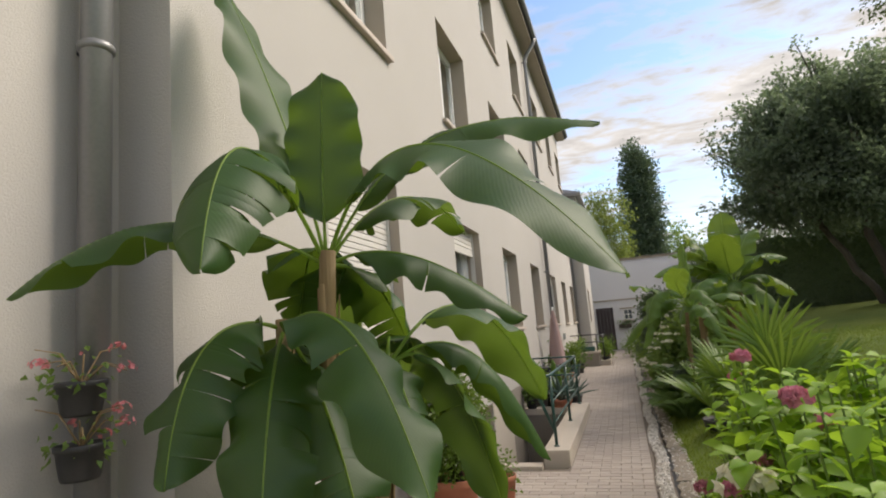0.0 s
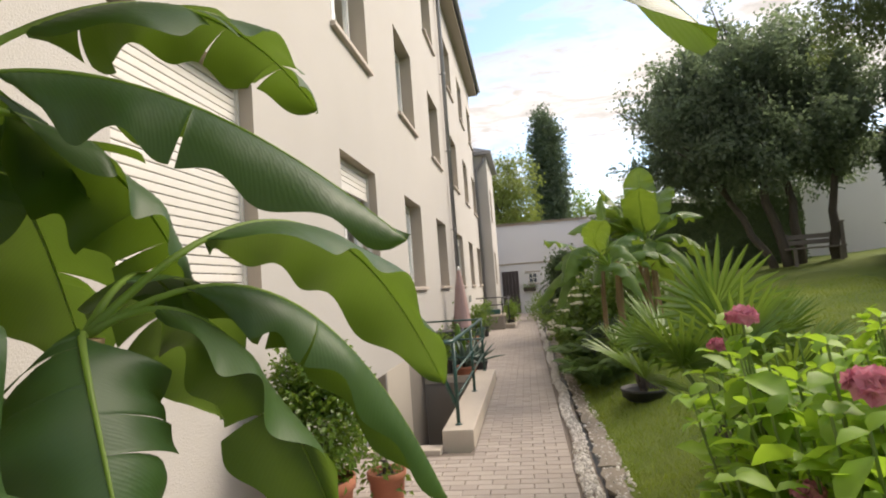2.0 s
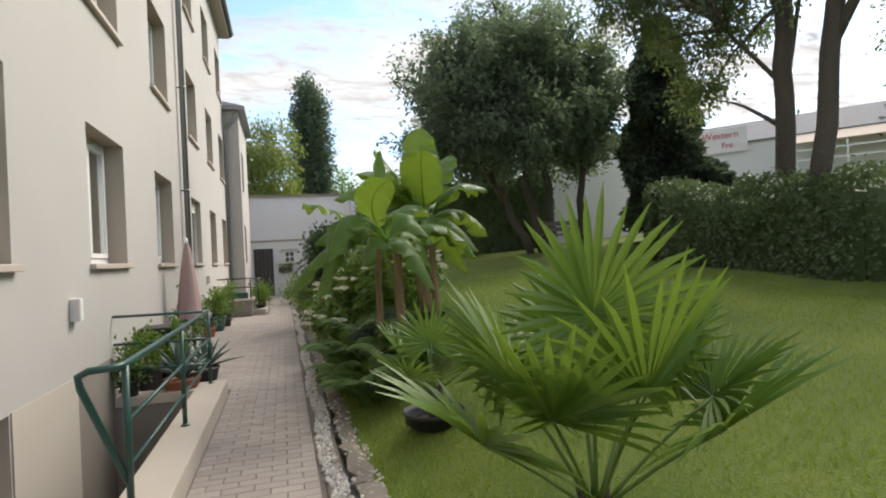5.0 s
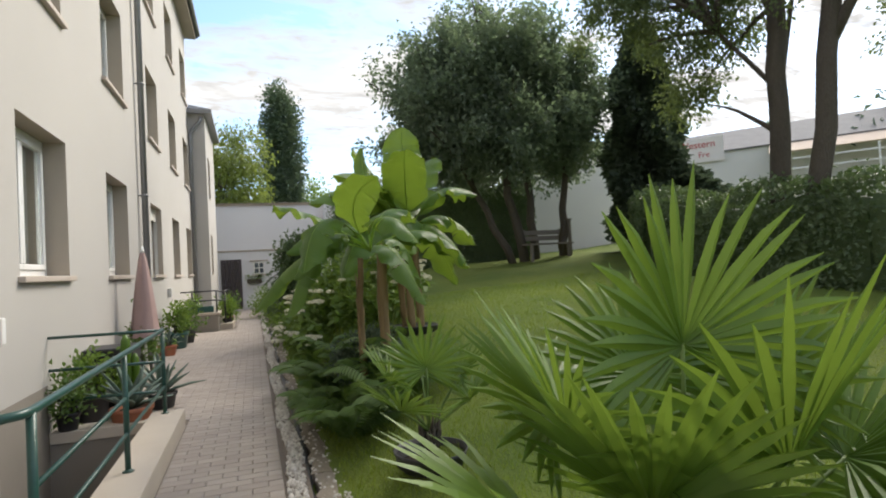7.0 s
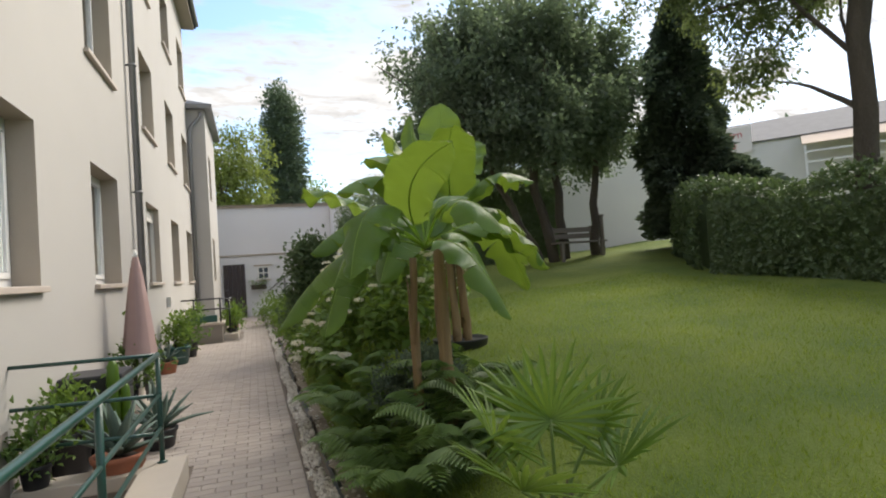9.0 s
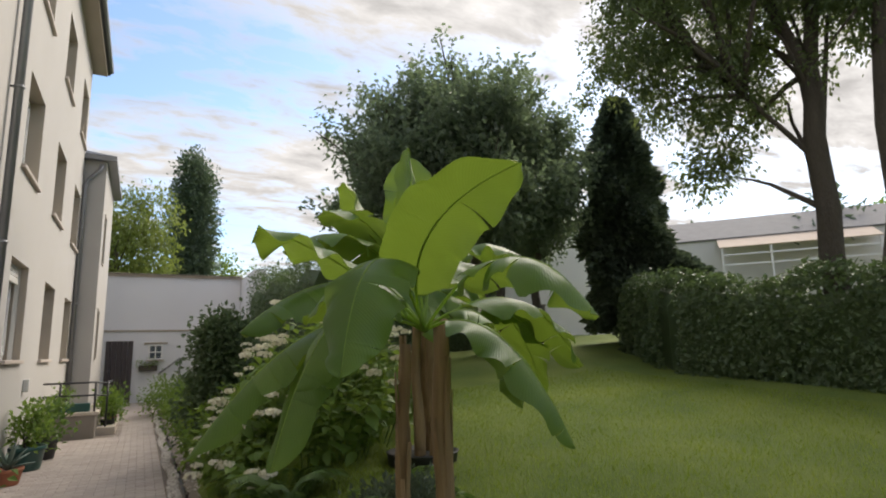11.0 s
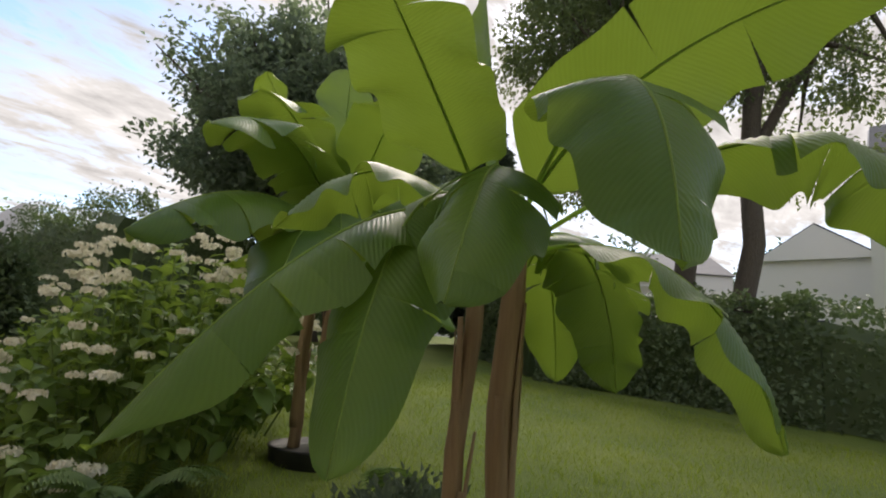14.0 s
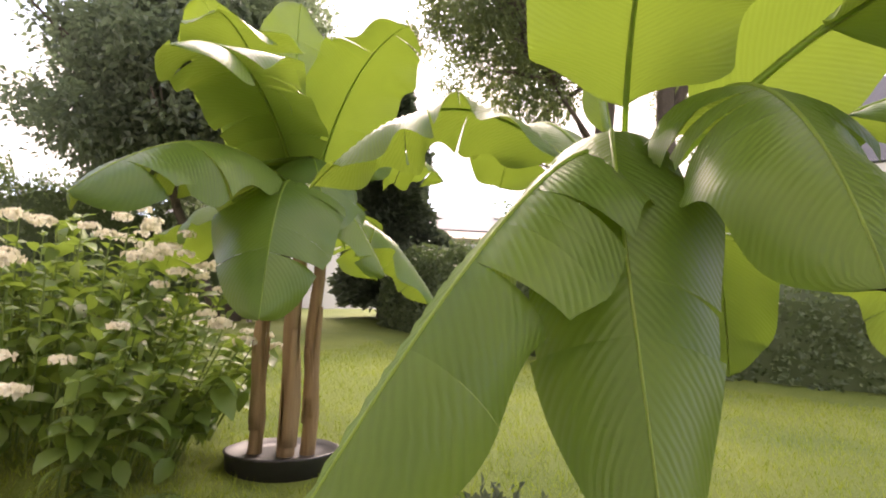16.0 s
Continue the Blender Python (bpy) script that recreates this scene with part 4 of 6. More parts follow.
near = thing("banana_plant", "tall banana plant with broad arching leaves against the cream wall", "banana plant", "bananas")
pot_body(near, (-1.15, 1.98, 0.0), 0.24, 0.36, POT_BLACK)
C = (-1.11, 1.99, 1.80)
banana_stem(near, (-1.15, 1.98, 0.3), (-1.11, 1.99, 1.86), 0.042, 0.033, 1)
banana_stem(near, (-1.20, 1.86, 0.3), (-1.27, 1.90, 1.60), 0.036, 0.028, 2)
for i, (bend, tip, w, tears, droop, tw) in enumerate((
        ((-0.72, 1.86, 2.66), (0.03, 1.75, 1.62), 0.36, 3, 0.30, 0.50),      # long leaf over the path
        ((-0.85, 2.15, 1.98), (-0.40, 2.40, 1.53), 0.24, 1, 0.55, 0.35),      # wavy leaf below it
        ((-0.85, 2.30, 2.62), (0.00, 2.42, 2.33), 0.24, 1, 0.25, 0.55),
        ((-1.14, 2.03, 2.20), (-1.12, 2.05, 2.66), 0.28, 0, 0.12, 0.0),      # upright young leaf
        ((-1.28, 2.10, 2.40), (-1.66, 2.12, 3.25), 0.30, 0, 0.25, 0.0),      # tall leaf leaving the view
        ((-1.28, 1.60, 2.62), (-1.06, 1.22, 1.72), 0.42, 10, 0.70, 0.0),      # torn hanging leaf
        ((-1.48, 1.52, 2.16), (-1.72, 1.18, 1.70), 0.22, 2, 0.55, 0.2),      # leaf reaching the pipe
        ((-0.95, 2.45, 2.40), (-0.80, 3.00, 2.05), 0.26, 5, 0.5, 0.0),
        ((-1.10, 2.50, 1.90), (-1.02, 2.65, 1.36), 0.30, 3, 0.5, 0.0),
        ((-1.30, 2.20, 2.10), (-1.45, 2.30, 1.55), 0.34, 3, 0.4, 0.0),
        ((-1.45, 2.50, 1.95), (-1.60, 2.90, 1.25), 0.34, 3, 0.5, 0.0))):
    banana_leaf(near, C, bend, tip, w, tears, droop, 0.16 if i != 3 else 0.22, 10 + i, tw, material=BANANA_SHADED)
C2 = (-1.26, 1.90, 1.56)
for i, (bend, tip, w, tears, droop) in enumerate((
        ((-1.42, 1.55, 1.72), (-1.36, 1.40, 1.10), 0.34, 6, 0.6),
        ((-0.86, 1.70, 1.78), (-0.55, 1.50, 1.02), 0.29, 2, 0.5),
        ((-1.10, 1.55, 1.42), (-1.02, 1.38, 0.92), 0.29, 3, 0.55),
        ((-0.95, 1.75, 1.30), (-0.80, 1.62, 0.72), 0.31, 3, 0.55),
        ((-1.45, 2.20, 1.55), (-1.60, 2.50, 0.85), 0.36, 2, 0.5),
        ((-1.22, 2.20, 1.40), (-1.20, 2.55, 0.70), 0.34, 2, 0.5))):
    banana_leaf(near, C2, bend, tip, w, tears, droop, 0.14, 30 + i, wave=0.036, material=BANANA_SHADED)
C3 = (-0.93, 2.12, 1.38)
banana_stem(near, (-1.02, 2.10, 0.3), C3, 0.04, 0.028, 3)
for i, (bend, tip, w, tears, droop) in enumerate((
        ((-0.74, 2.75, 2.00), (-0.50, 3.36, 1.07), 0.33, 0, 0.55),
        ((-0.66, 2.45, 1.68), (-0.40, 2.69, 0.88), 0.20, 1, 0.75),
        ((-0.72, 2.30, 1.60), (-0.62, 2.60, 0.70), 0.28, 1, 0.6),
        ((-0.85, 2.00, 1.45), (-0.70, 1.95, 0.95), 0.26, 2, 0.5),
        ((-1.12, 2.60, 1.75), (-1.20, 3.00, 1.05), 0.30, 2, 0.5))):
    banana_leaf(near, C3, bend, tip, w, tears, droop, 0.2, 40 + i, material=BANANA_SHADED)

clump = thing("banana_plant", "banana plant with two brown stems and huge torn backlit leaves", "banana plant", "bananas")
zA = lawn_z(1.05, 8.97)
banana_stem(clump, (1.08, 8.99, zA - 0.05), (1.05, 8.98, 1.62), 0.046, 0.038, 5)
banana_stem(clump, (0.85, 9.00, lawn_z(0.85, 9.0) - 0.05), (0.86, 8.98, 1.50), 0.031, 0.026, 6)
CA = (0.96, 8.95, 1.56)


def via(base, top, tip):
    """The bend of a midrib that passes through top halfway along."""
    return tuple(2 * t - 0.5 * (a + c) for a, t, c in zip(base, top, tip))


for i, (top, tip, w, tears, droop, tw, stalk) in enumerate((
        ((0.42, 8.92, 1.57), (-0.07, 9.06, 1.05), 0.26, 6, 0.80, 0.0, 0.18),      # long leaf to the path
        ((0.52, 8.88, 1.63), (0.21, 8.76, 1.03), 0.29, 5, 0.60, 0.0, 0.18),       # hanging leaf before the camera
        ((1.06, 8.48, 1.53), (1.26, 8.26, 1.08), 0.24, 2, 0.45, 0.0, 0.18),
        ((0.74, 8.48, 1.90), (0.84, 7.94, 2.08), 0.28, 1, 0.15, -0.50, 0.20),      # raised leaf
        ((0.56, 8.70, 1.70), (0.25, 8.56, 1.34), 0.30, 6, 0.60, 0.0, 0.25),       # dark folded leaf
        ((0.52, 8.42, 1.81), (0.30, 8.20, 1.39), 0.28, 3, 0.42, 0.0, 0.34),       # broad leaf hanging out front
        ((0.93, 8.20, 1.80), (1.15, 7.98, 1.56), 0.28, 5, 0.55, 0.0, 0.25),
        ((1.55, 9.15, 1.66), (1.90, 9.28, 1.18), 0.30, 4, 0.45, 0.0, 0.18),
        ((1.50, 8.95, 1.72), (1.91, 8.94, 1.35), 0.32, 6, 0.45, 0.0, 0.18),
        ((0.52, 8.84, 1.84), (0.12, 8.68, 1.95), 0.30, 1, 0.15, 0.0, 0.30),       # light leaf held out over the path
        ((0.95, 9.02, 2.08), (0.95, 9.09, 2.54), 0.15, 0, 0.60, 0.3, 0.20),       # young upright leaf
        ((0.78, 9.30, 1.85), (0.55, 9.60, 1.62), 0.32, 3, 0.4, 0.0, 0.18),
        ((1.20, 9.25, 1.95), (1.55, 9.55, 1.85), 0.32, 2, 0.35, 0.0, 0.18),
        ((1.20, 8.80, 1.62), (1.38, 8.76, 1.18), 0.30, 4, 0.4, 0.0, 0.18))):
    banana_leaf(clump, CA, via(CA, top, tip), tip, w, tears, droop, stalk, 60 + i, tw)

rear = thing("banana_plant", "banana plant in a black ring with a thick tuft of stems", "banana plant", "bananas")
zB = lawn_z(1.90, 11.0)
for i, (x, y, r, h) in enumerate(((1.47, 10.44, 0.046, 1.75), (1.63, 10.58, 0.048, 1.85), (1.57, 10.38, 0.042, 1.7), (1.42, 10.62, 0.04, 1.6))):
    x, y = x + 0.38, y + 0.46
    banana_stem(rear, (x, y, zB - 0.03), (x - 0.05, y - 0.05, h), r, r * 0.75, 7 + i)
part("pot_ring", lathe(bmesh.new(), [(0.29, 0), (0.30, 0.10), (0.31, 0.11), (0.295, 0.115), (0.28, 0.09), (0.15, 0.09), (0.05, 0.10)], (1.91, 10.98, zB - 0.03), 30), POT_BLACK, rear, "black plastic ring filled with soil", smooth=True)
def grown(p):
    """A point of the rear plant, spread about its stems."""
    return (1.90 + 1.17 * (p[0] - 1.5), 10.97 + 1.17 * (p[1] - 10.5), 0.62 + 1.10 * (p[2] - 0.62))


CB = grown((1.48, 10.42, 1.72))
for i, (bend, tip, w, tears, droop, tw) in enumerate((
        ((0.85, 10.10, 2.45), (0.35, 9.85, 2.00), 0.34, 3, 0.5, 0.0),
        ((1.20, 10.60, 2.40), (0.92, 10.57, 2.72), 0.36, 0, 0.2, 0.0),
        ((0.70, 10.05, 2.10), (0.12, 9.80, 1.52), 0.34, 4, 0.6, 0.0),
        ((1.30, 11.0, 2.10), (1.33, 11.26, 1.50), 0.32, 2, 0.5, 0.0),
        ((0.90, 10.00, 2.10), (0.62, 9.75, 1.25), 0.36, 3, 0.5, 0.0),
        ((1.45, 10.55, 2.45), (1.48, 10.55, 3.0), 0.34, 0, 0.12, 0.0),
        ((1.75, 10.30, 2.45), (2.15, 10.05, 2.10), 0.36, 4, 0.4, 0.0),
        ((1.90, 10.55, 2.20), (2.35, 10.65, 1.55), 0.36, 5, 0.5, 0.0),
        ((1.55, 10.95, 2.40), (1.75, 11.35, 2.15), 0.36, 3, 0.4, 0.0),
        ((1.65, 10.20, 2.00), (1.95, 9.95, 1.35), 0.34, 4, 0.5, 0.0),
        ((1.15, 10.15, 2.30), (1.05, 9.90, 1.60), 0.36, 3, 0.4, 0.0),
        ((1.05, 10.35, 2.55), (0.62, 10.05, 2.32), 0.34, 2, 0.3, 0.0),
        ((1.35, 10.15, 2.50), (1.30, 9.75, 2.55), 0.36, 1, 0.2, 0.0),
        ((1.25, 10.20, 2.15), (1.35, 9.85, 1.45), 0.34, 4, 0.5, 0.0),
        ((1.70, 10.75, 2.55), (1.95, 10.95, 2.70), 0.34, 1, 0.2, 0.0))):
    banana_leaf(rear, CB, grown(bend), grown(tip), w * 1.3, tears + 2, droop, 0.16, 90 + i, tw)


# ---- palms ----
def fan_leaf(parent, base, hub, r, seed, fold=0.35, n=30):
    """A stalk and a fan of stiff pleated fingers."""
    rng = random.Random(seed)
    a, h = Vector(base), Vector(hub)
    d = (h - a).normalized()
    side = d.cross(Vector((0, 0, 1)))
    side = side.normalized() if side.length > 0.05 else Vector((1, 0, 0))
    up = side.cross(d)
    leaf = part("stalk", tube(bmesh.new(), [a.lerp(h, t) + Vector((0, 0, 0.10 * math.sin(math.pi * t) * (h - a).length * 0.4)) for t in (0, 0.25, 0.5, 0.75, 1)], [0.012, 0.009, 0.008, 0.007, 0.006], 6), PALM_STALK, parent, smooth=True)
    V, F = [], []
    for i in range(n):
        ang = radians(-125 + 250 * i / (n - 1))
        wd = (d * math.cos(ang) + side * math.sin(ang) + up * (fold * abs(math.sin(ang)) + rng.uniform(-0.05, 0.05))).normalized()
        ln = r * (0.72 + 0.28 * math.cos(ang * 0.55)) * rng.uniform(0.92, 1.05)
        wid = 0.048 * r / 0.6
        lat = wd.cross(up).normalized() * wid
        nrm = lat.cross(wd).normalized()
        sag = rng.uniform(0.03, 0.14) * ln
        o = len(V)
        for t, k in ((0.02, 0.25), (0.45, 1.0), (0.75, 0.75), (1.0, 0.06)):
            c = h + wd * ln * t - Vector((0, 0, sag * t * t * t))
            V += [(c - lat * k * 0.5)[:], (c + nrm * wid * 0.3 * k)[:], (c + lat * k * 0.5)[:]]
        for q in range(3):
            for e in range(2):
                p = o + q * 3 + e
                F.append((p, p + 1, p + 4, p + 3))
    raw_part("fan", V, F, PALM, leaf)


def fan_palm(at, hubs, r, trunk_h, trunk_r, label, seed, pot=None):
    ob = thing("fan_palm", label, "palm", "palms")
    x, y, z = at
    if pot:
        pot_body(ob, (x, y, z - 0.02), pot, 0.12, POT_BLACK, rim=False)
        z += 0.07
    rng = random.Random(seed)
    bm = bmesh.new()
    for k in range(26):
        a, hh = rng.uniform(0, 6.28), rng.uniform(0, trunk_h)
        rr = trunk_r * (1 - 0.25 * hh / trunk_h)
        p = Vector((x + rr * 0.7 * math.cos(a), y + rr * 0.7 * math.sin(a), z + hh))
        tube(bm, [p, p + Vector((0.03 * math.cos(a), 0.03 * math.sin(a), 0.06)), p + Vector((0.045 * math.cos(a), 0.045 * math.sin(a), 0.13))], [0.014, 0.010, 0.002], 5)
    tube(bm, [(x, y, z - 0.06), (x, y, z + trunk_h)], [trunk_r, trunk_r * 0.75], 12)
    part("trunk", bm, BARK, ob, "short fibrous trunk", smooth=True)
    for i, (dx, dy, dz) in enumerate(hubs):
        fan_leaf(ob, (x, y, z + trunk_h * 0.9), (x + dx, y + dy, z + dz), r * rng.uniform(0.85, 1.1), seed + i, rng.uniform(0.2, 0.5), 20 if pot else 28)
    return ob


P1 = (1.03, 5.18, lawn_z(1.03, 5.18))
fan_palm(P1, ((0.03, 0.00, 0.98), (-0.30, 0.08, 0.76), (0.36, 0.06, 0.80), (-0.26, -0.20, 0.66), (0.46, -0.12, 0.64), (0.12, 0.30, 0.84), (0.04, -0.30, 0.74), (0.32, -0.34, 0.60), (-0.22, 0.32, 0.74), (0.44, 0.30, 0.70), (-0.46, -0.05, 0.56)),
         0.50, 0.24, 0.06, "fan palm with stiff pleated fronds growing in the lawn", 200)
P2 = (0.94, 7.28, lawn_z(0.94, 7.28))
fan_palm(P2, ((0.0, 0.0, 0.52), (-0.24, 0.04, 0.46), (0.24, 0.04, 0.46), (-0.20, -0.10, 0.30), (0.24, -0.10, 0.32), (0.02, 0.20, 0.46)),
         0.36, 0.14, 0.045, "small fan palm in a low black plastic pot", 230, pot=0.24)


# ---- shrubs and flowers ----
def shrub(name, label, category, at, blobs, n, size, material, seed, stems=5, hang=0.0, group=""):
    ob = thing(name, label, category, group)
    rng = np.random.default_rng(seed)
    x, y, z = at
    v, f = crown_leaves(rng, [(x + b[0], y + b[1], z + b[2], b[3], b[4], b[5]) for b in blobs], n, size, hang, 0.35)
    raw_part("foliage", v, f, material, ob)
    for i in range(stems):
        b = blobs[i % len(blobs)]
        e = Vector((x + b[0] + rng.uniform(-0.4, 0.4) * b[3], y + b[1] + rng.uniform(-0.4, 0.4) * b[4], z + b[2] + 0.3 * b[5]))
        a = Vector((x + 0.06 * rng.normal(), y + 0.06 * rng.normal(), z - 0.05))
        part("stem", tube(bmesh.new(), [a, a.lerp(e, 0.5) + Vector((0, 0, 0.05)), e], [0.016, 0.011, 0.005], 6), BARK, ob, smooth=True)
    return ob


def flower_head(parent, at, r, material, seed, flat=0.7, name="flower_head", n=70, petal=0.34):
    rng = np.random.default_rng(seed)
    u = unit(rng, n)
    u[:, 2] = np.abs(u[:, 2]) * 1.2 - 0.35
    pos = np.array(at) + u * np.array([r, r, r * flat]) * (0.75 + 0.2 * rng.random((n, 1)))
    side = np.cross(u, unit(rng, n))
    P, W, N_ = [], [], []
    for k in range(4):
        a = k * math.pi / 2
        w = side * math.cos(a) + np.cross(u, side) * math.sin(a) + u * 0.35
        P.append(pos); W.append(w); N_.append(u)
    ln = np.full(n * 4, r * petal) * (0.8 + 0.4 * rng.random(n * 4))
    v, f = leaf_mesh(np.concatenate(P), np.concatenate(W), np.concatenate(N_), ln, ln * 0.95, 0.1)
    return raw_part(name, v, f, material, parent)


def big_leaf_shrub(name, label, category, tips, length, material, seed, per=9, foot=None, group=""):
    """Leafy shoots: pairs of broad pointed leaves up each stem."""
    ob = thing(name, label, category, group)
    rng = np.random.default_rng(seed)
    P, W, N_, Ln = [], [], [], []
    sb = bmesh.new()
    for t in tips:
        t = np.array(t)
        f = np.array([t[0] + 0.25 * (foot[0] - t[0]), t[1] + 0.25 * (foot[1] - t[1]), max(lawn_z(t[0], t[1]), 0) + 0.02])
        tube(sb, [f.tolist(), ((f + t) / 2 + np.array([0, 0, 0.04])).tolist(), t.tolist()], [0.008, 0.006, 0.004], 5)
        for k in range(per):
            s = 1 - 0.12 * k if k < 6 else rng.random()
            c = f + (t - f) * max(0.05, s)
            a = k * 2.4 + rng.random()
            for q in (0, math.pi):
                w = np.array([math.cos(a + q), math.sin(a + q), 0.45 - 0.12 * k + 0.42 * rng.normal()])
                P.append(c); W.append(w); N_.append((0.3 * rng.normal(), 0.3 * rng.normal(), 1)); Ln.append(length * (0.55 + 0.09 * min(k, 5)) * (0.75 + 0.5 * rng.random()))
    P, W, N_, Ln = np.array(P), np.array(W), np.array(N_), np.array(Ln)
    # broad blades: eight points a leaf, folded along the rib and curled at the tip
    W /= np.linalg.norm(W, axis=1)[:, None]
    S = np.cross(W, N_); S /= np.linalg.norm(S, axis=1)[:, None]
    U = np.cross(S, W)
    rows = ((0.0, 0.02, 0.0), (0.25, 0.27, 0.0), (0.6, 0.29, -0.05), (0.85, 0.14, -0.14), (1.0, 0.0, -0.24))
    vs = []
    for s, w, dz in rows:
        c = P + W * (Ln * s)[:, None] + U * (Ln * dz)[:, None]
        vs += [c - S * (Ln * w)[:, None] + U * (Ln * w * 0.35)[:, None], c, c + S * (Ln * w)[:, None] + U * (Ln * w * 0.35)[:, None]]
    vs = np.stack(vs, axis=1).reshape(-1, 3)
    fs = np.array([[3 * r + e, 3 * r + e + 1, 3 * r + e + 4, 3 * r + e + 3] for r in range(4) for e in range(2)])
    F = (np.arange(len(P))[:, None, None] * 15 + fs[None]).reshape(-1, 4)
    raw_part("foliage", vs.tolist(), F.tolist(), material, ob, smooth=True)
    tagged(part("stem_mass", sb, PALM_STALK, ob), kind="stuff")
    return ob


rng = np.random.default_rng(77)
tips = []
for i in range(360):
    x = rng.uniform(0.34, 2.3)
    y = rng.uniform(1.55, min(3.95, 3.2 + 0.55 * x))
    top = 1.22 - 0.10 * max(0, 0.75 - x) - 0.12 * max(0, y - 3.4) - 0.50 * max(0, 0.60 - x) - 0.10 * max(0, 2.6 - y)
    tips.append((x, y, max(0.35, top * rng.uniform(0.72, 1.0)) + 0.04 * max(0, x - 1)))
PINK_HEADS = (((0.53, 3.20, 1.26), 0.064), ((0.54, 3.50, 1.13), 0.052), ((0.63, 2.70, 1.12), 0.085), ((0.73, 2.70, 1.01), 0.072), ((1.35, 3.1, 1.24), 0.08), ((0.33, 2.62, 0.78), 0.06), ((0.48, 2.75, 0.86), 0.05), ((1.1, 2.2, 1.02), 0.07), ((0.28, 3.3, 0.60), 0.06))
for p, r in PINK_HEADS:
    for k in range(4):
        tips.append((p[0] + rng.uniform(-0.09, 0.09), p[1] + rng.uniform(-0.08, 0.08), p[2] - rng.uniform(0.04, 0.12)))
hyd = big_leaf_shrub("hydrangea_bush", "leafy bright green hydrangea bush with fading pink flower heads", "hydrangea", tips, 0.135, HYDRANGEA, 78, 11, (1.1, 2.9))
for i, (p, r) in enumerate(PINK_HEADS):
    flower_head(hyd, p, r * 0.72, PETAL_PINK, 300 + i, 0.62, n=44, petal=0.52)
    part("stem", tube(bmesh.new(), [(p[0] + 0.05, p[1], 0.3), (p[0] + 0.01, p[1], p[2] - 0.2), p], [0.006, 0.005, 0.004], 5), PALM_STALK, hyd)
for i, (p, r) in enumerate((((0.33, 2.38, 0.88), 0.075), ((0.40, 2.36, 0.87), 0.06))):
    flower_head(hyd, p, r, PETAL_WHITE, 320 + i, 0.7, n=16, petal=0.6)
    part("stem", tube(bmesh.new(), [(p[0] + 0.05, p[1], 0.2), p], 0.005, 5), PALM_STALK, hyd)

# the white-flowered shrub beyond the bananas
tips = []
rng = np.random.default_rng(90)
for i in range(150):
    a, q = rng.uniform(0, 6.28), math.sqrt(rng.random())
    x, y = 1.35 + 1.15 * q * math.cos(a), 12.4 + 1.5 * q * math.sin(a)
    tips.append((x, y, max(lawn_z(x, y), 0) + (1.38 - 0.75 * q * q) * rng.uniform(0.7, 1.0)))
white = big_leaf_shrub("panicle_shrub", "dense green shrub covered in flat white flower heads", "shrub", tips, 0.15, SHRUB, 91, 9, (1.35, 12.4))
for i in range(120):
    a, q = rng.uniform(2.2, 6.6), rng.uniform(0.3, 1.02)
    x, y = 1.35 + 1.2 * q * math.cos(a), 12.4 + 1.55 * q * math.sin(a)
    z = max(lawn_z(x, y), 0) + 0.14 + 1.36 * math.sqrt(max(0.02, 1.06 - q * q)) * rng.uniform(0.75, 1.0)
    flower_head(white, (x, y, z), rng.uniform(0.045, 0.08), PETAL_WHITE, 400 + i, 0.35, "flower_head", 22)


def fern(at, seed, r=0.45, fronds=14):
    ob = thing("fern", "dark green shield fern with arching fronds", "fern", "ferns")
    rng = np.random.default_rng(seed)
    for k in range(fronds):
        P, W, N_, Ln = [], [], [], []
        a = 2 * math.pi * k / fronds + rng.uniform(-0.2, 0.2)
        ln, rise = r * rng.uniform(0.8, 1.15), rng.uniform(0.9, 1.7)
        w = np.array([math.cos(a), math.sin(a), 0])
        for j in range(22):
            s = (j + 2) / 24
            c = np.array(at) + w * ln * s + np.array([0, 0, ln * rise * (s - 0.75 * s * s) * 1.3])
            d = np.array([math.cos(a + 1.35), math.sin(a + 1.35), -0.25])
            pl = ln * 0.30 * math.sin(math.pi * min(1, 0.12 + 0.9 * s)) ** 0.8
            for sg in (1, -1):
                dd = np.array([sg * -math.sin(a), sg * math.cos(a), -0.2]) + w * 0.35
                P.append(c); W.append(dd); N_.append((0, 0, 1)); Ln.append(pl)
        v, f = leaf_mesh(np.array(P), np.array(W), np.array(N_, dtype=float), np.array(Ln), np.array(Ln) * 0.28 + 0.006, 0.1)
        raw_part("frond", v, f, FERN, ob)


rng = np.random.default_rng(55)
for i, (x, y) in enumerate(((0.62, 8.35), (0.95, 8.45), (0.52, 8.85), (0.58, 9.30), (0.75, 9.65), (0.62, 10.1), (1.25, 8.75), (1.2, 9.35), (0.95, 9.9), (0.55, 10.7), (0.8, 11.0), (1.3, 9.1))):
    fern((x, y, lawn_z(x, y)), 500 + i, rng.uniform(0.42, 0.56))

